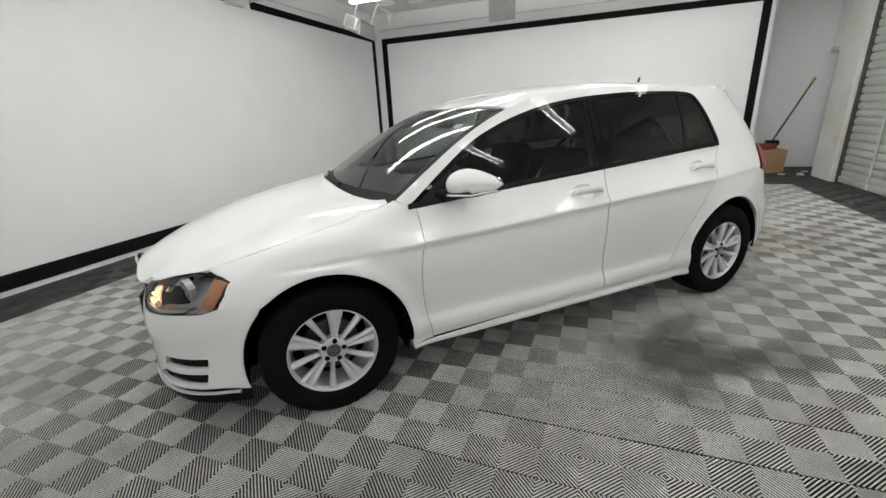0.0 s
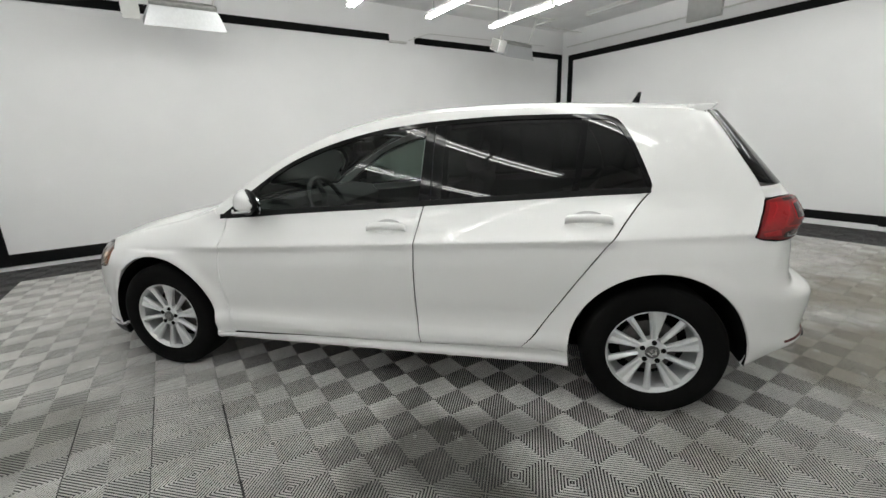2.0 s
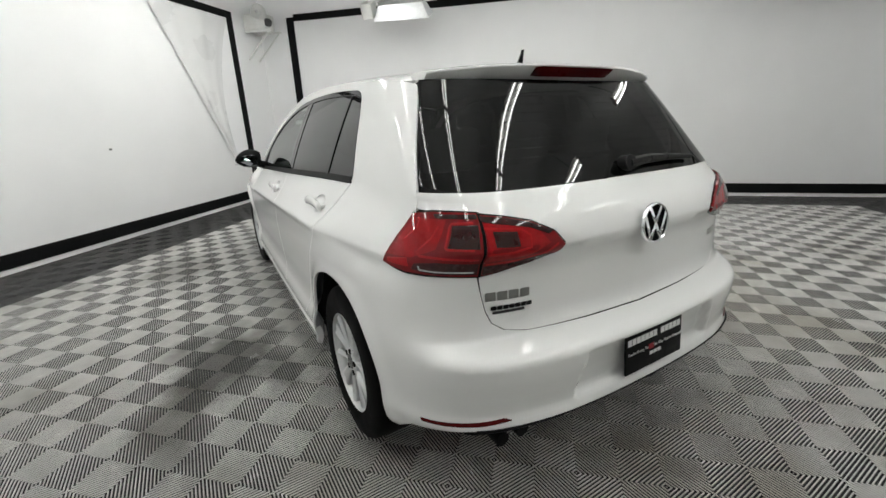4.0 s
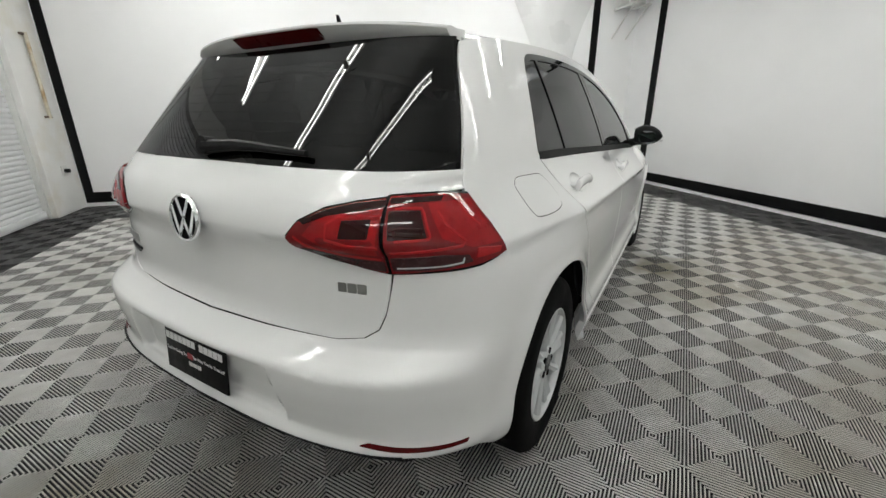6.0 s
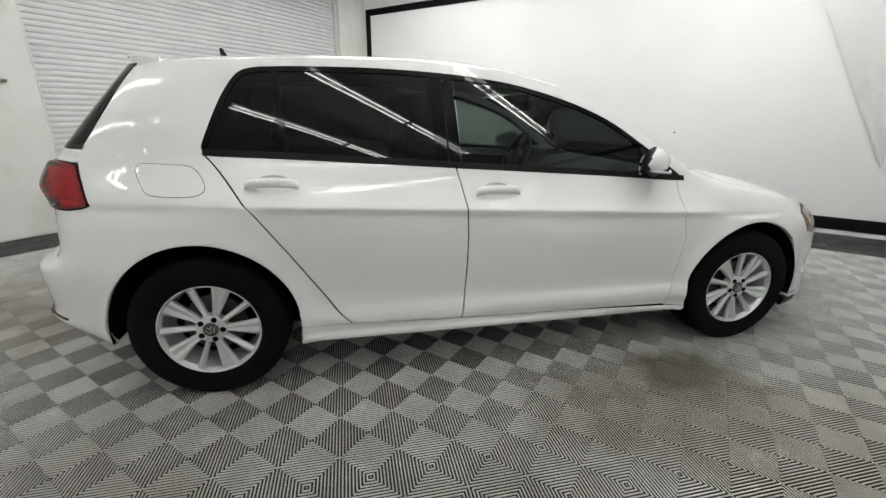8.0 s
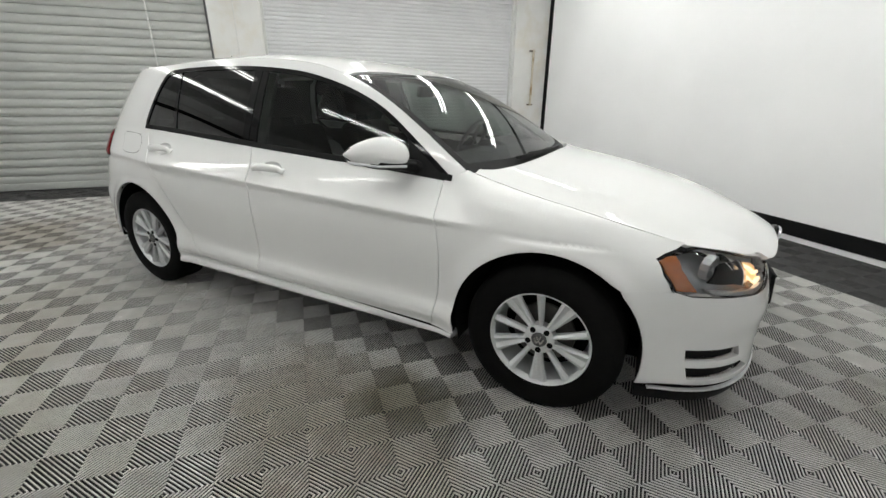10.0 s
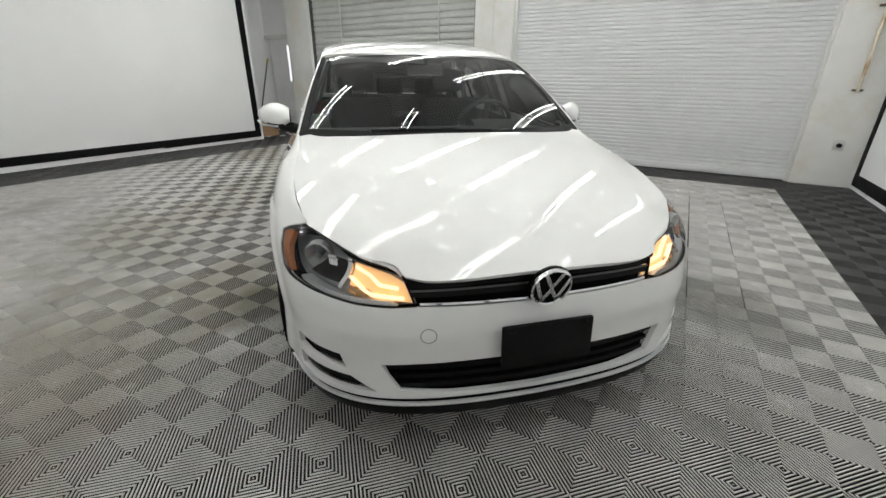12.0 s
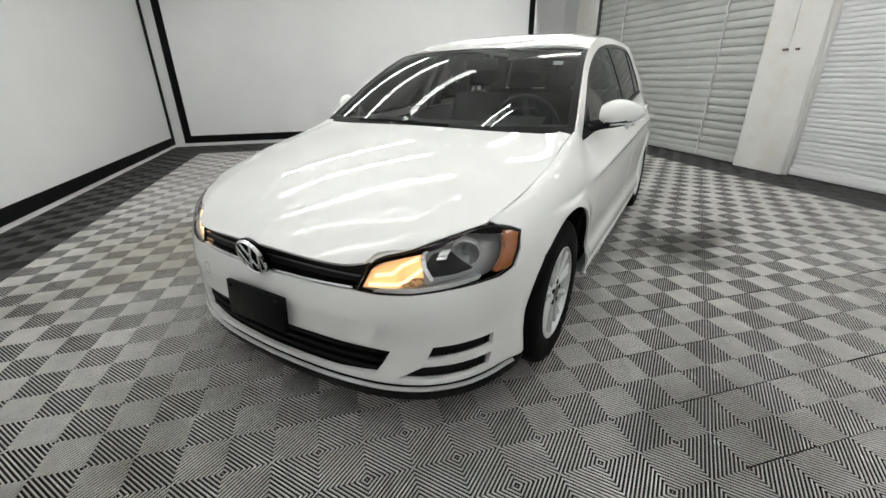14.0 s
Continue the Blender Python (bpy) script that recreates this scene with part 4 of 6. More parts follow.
# roof, windscreen, bonnet
_rx = np.linspace(-.27, 1.46, 60)
_w = np.linspace(0, 1, 20)
head = [tuple(p[:2]) for p in screen(_w, np.full(20, 1.0)).tolist()]
skin("roof_panel", [(x + .012, y) for x, y in head[:-1]] + [(float(x), float(at(EDGE_Y, x)) - .001) for x in _rx] + [(1.46, 0)], roof, PAINT, car, 0, cell=(.05, .035), label="white roof")
ws = skin("windscreen", [(0, .03), (.965, .03), (.965, .975), (0, .975)], screen, GLASS_SCREEN, car, 0, off=-.002, depth=.005, cell=(.03, .03), label="clear windscreen")
ws.visible_shadow = False
skin("screen_border", [(0, -.03), (.985, -.03), (.985, .985), (.945, .985), (.945, .06), (0, .06)], screen, PLASTIC, car, 0, off=-.001, depth=.004, cell=(.05, .05), label="black windscreen border")
skin("screen_border", [(0, .955), (.95, .955), (.95, .985), (0, .985)], screen, GLOSS_BLACK, car, 0, off=-.001, depth=.004, cell=(.05, .05))
HOOD_REAR = [(-1.118, 0), (-1.112, .25), (-1.085, .48), (-1.045, .62), (-1.0, .69), (-.965, .712)]
NOSE_EDGE = [(-2.130, 0), (-2.124, .12), (-2.108, .25), (-2.082, .36), (-2.050, .432)]

LAMP_EDGE = [(-2.037, .454, .661), (-2.012, .48, .673), (-1.99, .52, .682), (-1.958, .56, .693), (-1.914, .60, .709), (-1.858, .64, .724), (-1.80, .68, .736)]
HOOD_SIDE = [(float(body(s_front(y, z), z)[0]) + .002, y - .001) for x, y, z in LAMP_EDGE] + [(float(x), float(at(HOOD_Y, x)) - .004) for x in np.linspace(-1.76, -.985, 30)]
bonnet_panel = skin("bonnet", bend(NOSE_EDGE, 4) + HOOD_SIDE + bend(HOOD_REAR, 4)[::-1][2:], bonnet, PAINT, car, 0, cell=(.026, .022), depth=.02, label="white bonnet")
skin("gap_seal", ribbon(HOOD_SIDE[7:], .026), bonnet, LINER, car, 1, off=-.014, depth=.002)
skin("gap_seal", ribbon(HOOD_SIDE[7:], .026), bonnet, LINER, car, -1, off=-.014, depth=.002)
skin("scuttle", [(-1.13, 0), (-1.12, .25), (-1.09, .50), (-1.03, .66), (-.97, .715), (-.93, .66), (-.98, .45), (-1.03, .2), (-1.04, 0)], bonnet, PLASTIC, car, 0, off=-.030, depth=.01, label="black plastic scuttle")
for y, ln in ((-.18, .52), (.42, .46)):
    bm = bmesh.new()
    rows = []
    for k in range(9):
        a = y - ln * k / 8 * (1 if y > 0 else -1) * .9
        c = screen(np.array([abs(a) / .72]), np.array([.03 + .02 * k / 8]))[0]
        w, h = .010 - .004 * k / 8, .010 - .003 * k / 8
        rows.append([bm.verts.new((c[0] - .012 + dx * w, a, c[2] + .014 + dz * h)) for dx, dz in ((-1, -.6), (1, -.6), (.7, 1), (-.7, 1))])
    for p, q in zip(rows, rows[1:]):
        for k in range(4):
            bm.faces.new((p[k], p[(k + 1) % 4], q[(k + 1) % 4], q[k]))
    bm.faces.new(rows[0])
    bm.faces.new(rows[-1][::-1])
    part("wiper", bm, PLASTIC, car, "black windscreen wiper")

# nose: bumper with intakes, grille, lip
INTAKE = front_line([(0, .372), (.25, .370), (.42, .366), (.520, .360), (.495, .312), (.462, .262), (.30, .249), (0, .246)])
SLOT_TOP = front_line([(.622, .328), (.640, .378)]) + side_line([(-1.90, .381), (-1.816, .381), (-1.822, .335)]) + front_line([(.70, .330)])
SLOT_LOW = front_line([(.53, .252), (.612, .303), (.70, .306)]) + side_line([(-1.828, .310), (-1.842, .258)]) + front_line([(.66, .252)])
HEAD_LOW = front_line([(.405, .560), (.48, .556), (.58, .560), (.68, .574)]) + side_line([(-1.86, .582), (-1.80, .584), (-1.752, .598)])
GRILLE_LOW = front_line([(0, .556), (.2, .557), (.405, .560)])
# the intake reaches the middle, so the outline runs round it
bump_outer = GRILLE_LOW[:-1] + HEAD_LOW + side_line([(-1.66, .600), (-1.585, .587)] + arch(-1.3185, 136, 194, r=.370)[1:]) + side_line([(-1.70, .236), (-1.80, .240)]) + front_line([(.62, .231), (.45, .231), (.2, .232), (0, .232)]) + INTAKE[::-1]
bumper = skin("front_bumper", bump_outer, body, PAINT, car, 0, cell=(.02, .018), depth=.02, holes=(SLOT_TOP, SLOT_LOW), label="white front bumper")
skin("intake_mesh", front_line([(0, .380), (.42, .376), (.53, .368), (.50, .30), (.47, .20), (.30, .19), (0, .19)]), body, LINER, bumper, 0, off=-.042, depth=.002, label="black intake backing")
for z in (.272, .306, .340):
    skin("intake_bar", front_line([(0, z - .006), (.3, z - .006), (.47 + (z - .29) * .5, z - .006), (.47 + (z - .29) * .5, z + .006), (.3, z + .006), (0, z + .006)]), body, PLASTIC, bumper, 0, off=-.016, depth=.025, label="black intake bar")
for hole in (SLOT_TOP, SLOT_LOW):
    for sd in (1, -1):
        skin("slot_backing", hole, body, PLASTIC, bumper, sd, off=-.028, depth=.002, cell=(.02, .02), label="black bumper slot")
skin("lip_trim", front_line([(0, .230), (.2, .230), (.45, .229), (.62, .229)]) + side_line([(-1.80, .234), (-1.70, .234), (-1.70, .216), (-1.80, .214)]) + front_line([(.62, .213), (.45, .212), (.2, .212), (0, .212)]), body, PLASTIC, bumper, 0, off=-.014, depth=.01, cell=(.03, .01), label="black groove")
skin("lip_strip", front_line([(0, .2115), (.2, .2115), (.45, .2115), (.62, .213)]) + side_line([(-1.80, .215), (-1.72, .219), (-1.72, .215), (-1.80, .210)]) + front_line([(.62, .206), (.45, .2045), (.2, .2045), (0, .2045)]), body, LIP_SILVER, bumper, 0, off=.006, depth=.014, cell=(.03, .01), label="thin silver lip strip")
skin("front_lip", front_line([(0, .204), (.2, .204), (.45, .204), (.62, .2055)]) + side_line([(-1.80, .2095), (-1.70, .214), (-1.675, .22), (-1.68, .165), (-1.80, .155)]) + front_line([(.62, .152), (.45, .150), (.2, .150), (0, .150)]), body, PLASTIC, bumper, 0, off=.004, depth=.03, cell=(.03, .012), label="black lower lip")

GRILLE = front_line([(0, .559), (.2, .560), (.398, .562), (.440, .645), (.25, .672), (0, .676)])
skin("grille_top", front_line([(0, .645), (.2, .643), (.43, .632), (.436, .644), (.2, .660), (0, .664)]), body, PLASTIC, car, 0, off=.006, depth=.022, cell=(.03, .01), label="black upper grille bar")
skin("grille_backing", GRILLE, body, LINER, car, 0, off=-.035, depth=.004, label="black grille backing")
grille = skin("grille", front_line([(0, .620), (.2, .618), (.42, .612), (.428, .628), (.2, .636), (0, .638)]), body, PLASTIC, car, 0, off=-.010, depth=.022, cell=(.03, .01), label="black grille bar")
skin("grille_bar", front_line([(0, .590), (.2, .590), (.412, .588), (.420, .603), (.2, .607), (0, .608)]), body, PLASTIC, grille, 0, off=-.010, depth=.022, cell=(.03, .01), label="gloss black grille bar")
skin("grille_line", front_line([(.04, .608), (.2, .607), (.418, .604), (.419, .608), (.2, .611), (.04, .612)]), body, DARK_STEEL, grille, 1, off=-.006, depth=.006, cell=(.03, .01), label="thin dark steel line")
skin("grille_line", front_line([(.04, .608), (.2, .607), (.418, .604), (.419, .608), (.2, .611), (.04, .612)]), body, DARK_STEEL, grille, -1, off=-.006, depth=.006, cell=(.03, .01), label="thin dark steel line")
for sd in (1, -1):
    skin("grille_chrome", front_line([(.05, .563), (.2, .564), (.392, .567), (.394, .572), (.2, .569), (.05, .568)]), body, CHROME, grille, sd, off=.000, depth=.012, cell=(.03, .01), label="bright chrome grille strip")


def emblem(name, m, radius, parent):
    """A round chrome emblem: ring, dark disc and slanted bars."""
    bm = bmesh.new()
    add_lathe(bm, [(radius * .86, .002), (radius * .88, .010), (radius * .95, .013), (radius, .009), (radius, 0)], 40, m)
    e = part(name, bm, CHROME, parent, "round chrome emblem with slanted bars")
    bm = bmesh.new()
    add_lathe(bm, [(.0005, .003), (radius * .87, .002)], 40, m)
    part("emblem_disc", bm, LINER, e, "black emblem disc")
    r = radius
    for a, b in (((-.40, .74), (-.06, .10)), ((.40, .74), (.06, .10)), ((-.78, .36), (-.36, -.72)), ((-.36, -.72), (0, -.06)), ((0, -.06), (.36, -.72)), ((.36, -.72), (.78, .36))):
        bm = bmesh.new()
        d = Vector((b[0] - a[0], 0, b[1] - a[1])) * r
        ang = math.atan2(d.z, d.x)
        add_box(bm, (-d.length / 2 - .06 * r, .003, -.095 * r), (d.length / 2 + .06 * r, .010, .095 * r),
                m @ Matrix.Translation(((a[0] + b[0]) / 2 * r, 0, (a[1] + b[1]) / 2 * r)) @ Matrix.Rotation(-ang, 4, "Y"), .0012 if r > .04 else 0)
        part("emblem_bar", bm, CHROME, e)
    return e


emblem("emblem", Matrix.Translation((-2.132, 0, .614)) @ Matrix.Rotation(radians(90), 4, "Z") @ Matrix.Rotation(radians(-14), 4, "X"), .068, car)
bm = bmesh.new()
add_lathe(bm, [(.0005, -.012), (.068, -.012), (.071, -.002), (.066, .0)], 40, Matrix.Translation((-2.127, 0, .614)) @ Matrix.Rotation(radians(90), 4, "Z") @ Matrix.Rotation(radians(-14), 4, "X"))
part("emblem_seat", bm, GLOSS_BLACK, car, "black emblem surround")
# a blank plate holder
bm = bmesh.new()
add_box(bm, (-.012, -.155, -.066), (.006, .155, .072), Matrix.Translation((-2.150, 0, .428)) @ Matrix.Rotation(radians(4), 4, "Y"), .006)
holder = part("plate_holder", bm, PLATE_BLACK, bumper, "blank black front plate holder")
for y in (-.125, .125):
    for z in (.375, .485):
        bm = bmesh.new()
        add_rod(bm, (-2.158, y, z), (-2.166, y, z), .006, 8)
        part("screw", bm, PLASTIC, holder)
ring = [(.372 + .024 * math.cos(a), .470 + .024 * math.sin(a)) for a in np.linspace(0, 2 * math.pi, 25)]
skin("tow_cover", ribbon(front_line(ring), .0022), body, TOW_LINE, bumper, 1, off=.0006, depth=.001, cell=(.02, .02), label="outline of a round tow cover")

# headlights
HEAD_TOP = side_line([(-1.674, .704), (-1.697, .719), (-1.728, .731)]) + front_line([(.702, .736)] + [(y, z - .002) for x, y, z in LAMP_EDGE[::-1]] + [(.434, .645)])
HEAD = HEAD_LOW + [p for p in side_line([(-1.708, .655)])] + HEAD_TOP


def headlight(sd):
    lens = skin("headlight", shrink(HEAD, .0015), body, GLASS_CLEAR, car, sd, off=.001, depth=.006, cell=(.025, .02), label="clear headlight lens, its inner end glowing amber")
    lens.visible_shadow = False
    skin("lamp_housing", HEAD, body, LAMP_GREY, lens, sd, off=-.060, depth=.002, cell=(.025, .02), label="grey lamp housing")
    skin("lamp_rim", ribbon(HEAD + HEAD[:1], .0035), body, PLASTIC, lens, sd, off=-.003, depth=.012, cell=(.025, .02), label="black lamp rim")
    kw = dict(cell=(.02, .02))
    skin("lamp_floor", front_line([(.46, .563), (.58, .566), (.68, .580), (.745, .593), (.750, .604), (.69, .593), (.60, .580), (.48, .574)]), body, BRIGHT, lens, sd, off=-.014, depth=.04, label="silver reflector floor", **kw)
    skin("lamp_mask", front_line([(.628, .612), (.602, .650), (.612, .690), (.655, .698), (.712, .652), (.735, .628), (.69, .618)]), body, PLASTIC, lens, sd, off=-.040, depth=.012, label="black lamp mask", **kw)
    skin("lamp_fin", ribbon(front_line([(.632, .604), (.606, .640), (.590, .672), (.590, .690)]), .011), body, CHROME, lens, sd, off=-.016, depth=.03, label="silver divider", **kw)
    skin("lamp_block", front_line([(.628, .666), (.632, .690), (.655, .693), (.652, .668)]), body, CHROME, lens, sd, off=-.014, depth=.02, label="small silver reflector block", **kw)
    skin("side_marker", side_line([(-1.752, .606), (-1.712, .665), (-1.685, .702), (-1.703, .714), (-1.728, .718), (-1.752, .68), (-1.782, .640), (-1.812, .604)]), body, AMBER, lens, sd, off=-.005, depth=.02, label="amber side marker", **kw)
    y, z, r = .690, .664, .043
    p = body(s_front(y, z), z)
    m = Matrix.Translation((p[0] + .050, sd * (p[1] - .012), z)) @ Matrix.Rotation(radians(90 - sd * 24), 4, "Z") @ Matrix.Rotation(radians(-6), 4, "X")
    bm = bmesh.new()
    add_lathe(bm, [(.010, -.030), (r * .5, -.024), (r * .85, -.008), (r, .008), (r * 1.08, .006), (r * 1.08, -.02)], 13, m)
    b = part("reflector", bm, BRIGHT, lens, "round silver reflector", sharp=8)
    bm = bmesh.new()
    add_lathe(bm, [(.0005, .006), (.010, .004), (.012, -.03)], 14, m)
    part("bulb", bm, LAMP_GREY, b, "lamp bulb")
    skin("indicator", front_line([(.416, .570), (.438, .630), (.475, .656), (.53, .674), (.578, .684), (.590, .650), (.605, .615), (.59, .590), (.52, .578)]), body, AMBER_GLOW, lens, sd, off=-.034, depth=.004, label="lit amber indicator", **kw)
    skin("indicator_step", front_line([(.530, .588), (.548, .606), (.600, .612), (.612, .596), (.585, .582)]), body, AMBER_SOFT, lens, sd, off=-.024, depth=.02, label="amber-tinted reflector step", **kw)
    for line in ([(.575, .672), (.535, .650), (.512, .622), (.455, .612)], [(.596, .640), (.560, .604), (.535, .590), (.440, .582)]):
        skin("light_guide", ribbon(front_line(line), .009), body, AMBER_HOT, lens, sd, off=-.022, depth=.012, label="bright light guide", **kw)


headlight(1)
headlight(-1)
for sd in (1, -1):
    skin("lamp_flange", ribbon(front_line([(.438, .650)] + [(y, z + .004) for x, y, z in LAMP_EDGE[:4]]), .008), body, PAINT, bumper, sd, off=-.001, depth=.003, cell=(.02, .01), label="white flange over the headlight")

# tail: hatch, lamps, bumper
TG = side_line(TAIL_GAP)
SEAM = rear_line([(.600, .992), (.607, .93), (.613, .88), (.616, .820)])
LAMP_TOP = rear_line([(.690, .993), (.65, .994)])
LOW_GAP = [(.612, .76), (.602, .71), (.585, .67), (.55, .646), (.48, .634), (.25, .628), (0, .625)]
HATCH_GAP = TG[:-1] + LAMP_TOP + SEAM + rear_line(LOW_GAP)
hatch = skin("hatch", [(s + G, z) for s, z in TG[:-1] if z < 1.045] + [(s, z + G) for s, z in LAMP_TOP] + [(s + .002, z) for s, z in SEAM] + rear_line([(max(y - .003, 0), z + .002) for y, z in LOW_GAP]) + rear_line([(0, 1.046), (.35, 1.044), (.56, 1.042), (.64, 1.042)]), body, PAINT, car, 0, cell=(.03, .008), label="white tailgate")
skin("gap_seal", ribbon(HATCH_GAP, .030), body, LINER, car, 1, off=-.012, depth=.002)
skin("gap_seal", ribbon(HATCH_GAP, .030), body, LINER, car, -1, off=-.012, depth=.002)
rg = skin("rear_glass", rear_line([(0, 1.050), (.35, 1.048), (.56, 1.046), (.635, 1.046)]) + [(s + .016, z) for s, z in TG[::-1] if z > 1.05] + rear_line([(0, 1.358)]), body, GLASS_DARK, hatch, 0, off=-.001, depth=.005, cell=(.025, .02), label="dark tinted rear window")
rg.visible_shadow = False
for k in range(9):
    z = 1.10 + .026 * k
    w = .52 - .045 * k * .5
    skin("heater_wire", rear_line([(0, z), (w, z), (w, z + .0016), (0, z + .0016)]), body, GREY_PLASTIC, rg, 0, off=-.004, depth=.0005, cell=(.1, .01), label="thin rear window heater wire")

# roof spoiler with the high stop lamp
bm = bmesh.new()
cols = []
for k in range(-14, 15):
    t = k / 14
    y = .562 * t
    bx = 1.652 - .112 * abs(t) ** 3
    zt = float(roof(np.array([1.44]), np.array([min(abs(y), .5)]))[0, 2])
    d, low = .024 * abs(t) ** 2.5, .034 * abs(t) ** 2.5
    sec = [(1.435, zt + .001), (1.435 + .5 * (bx - 1.435), max(zt - .001, 1.412 - d)), (bx - .02, 1.415 - d), (bx, 1.411 - d), (bx + .001, 1.405 - d), (bx - .050, 1.364 - low), (bx - .068, 1.359 - low), (1.436, 1.345 - low)]
    cols.append([bm.verts.new((x, y, z)) for x, z in sec])
for a, b in zip(cols, cols[1:]):
    for k in range(7):
        bm.faces.new((a[k], a[k + 1], b[k + 1], b[k]))
    bm.faces.new((a[7], a[0], b[0], b[7]))
bm.faces.new(cols[0])
bm.faces.new(cols[-1][::-1])
spoiler = part("roof_spoiler", bm, PAINT, hatch, "white roof spoiler", sharp=35)
bm = bmesh.new()
cols = []
for k in range(-8, 9):
    t = k / 8
    y = .195 * t
    e = .85 if abs(k) == 8 else 1
    bx = 1.652 - .112 * abs(y / .562) ** 3
    cols.append([bm.verts.new((bx + dx, y, 1.3865 + dz * e)) for dx, dz in ((-.03, .0145), (-.002, .0145), (-.035, -.0145), (-.06, -.0145))])
for a, b in zip(cols, cols[1:]):
    for k in range(4):
        bm.faces.new((a[k], a[(k + 1) % 4], b[(k + 1) % 4], b[k]))
bm.faces.new(cols[0])
bm.faces.new(cols[-1][::-1])
part("stop_lamp", bm, STOP_RED, spoiler, "dark red high stop lamp")

# aerial
bm = bmesh.new()
cols = []
for k in range(10):
    t = k / 9
    x0, x1, z = 1.255 + .085 * t**.6, 1.345 + .012 * t, 1.415 + .085 * t**1.2
    w = .020 * (1 - t) ** 1.2 + .002
    cols.append([bm.verts.new(p) for p in ((x0, 0, z), ((x0 + x1) / 2, w, z), (x1, 0, z), ((x0 + x1) / 2, -w, z))])
for a, b in zip(cols, cols[1:]):
    for k in range(4):
        bm.faces.new((a[k], a[(k + 1) % 4], b[(k + 1) % 4], b[k]))
bm.faces.new(cols[-1])
part("aerial", bm, GLOSS_BLACK, car, "black shark-fin aerial")

# tail lamps
OUTER = side_line([(1.722, .985), (1.700, .92), (1.672, .843), (1.70, .836), (1.755, .828)]) + rear_line([(.68, .824)]) + [(s - .003, z) for s, z in SEAM[::-1]] + LAMP_TOP[::-1]
INNER = [(SEAM[0][0] + .004, .988)] + rear_line([(.54, .980), (.47, .964), (.408, .932), (.378, .896), (.396, .876), (.48, .850), (.56, .831)]) + [(s + .004, z) for s, z in SEAM[::-1][:3]]


def outer(pts):
    """Points on the outer lamp: a share of its width from the joint to the front edge, and a height."""
    zs, ss = zip(*[(z, s) for s, z in SEAM[::-1]])
    front = side_line(LAMP_FRONT[::-1])
    zf, sf = [z for s, z in front], [s for s, z in front]
    return [(float(np.interp(z, zs, ss) * (1 - f) + np.interp(z, zf, sf) * f), z) for f, z in pts]


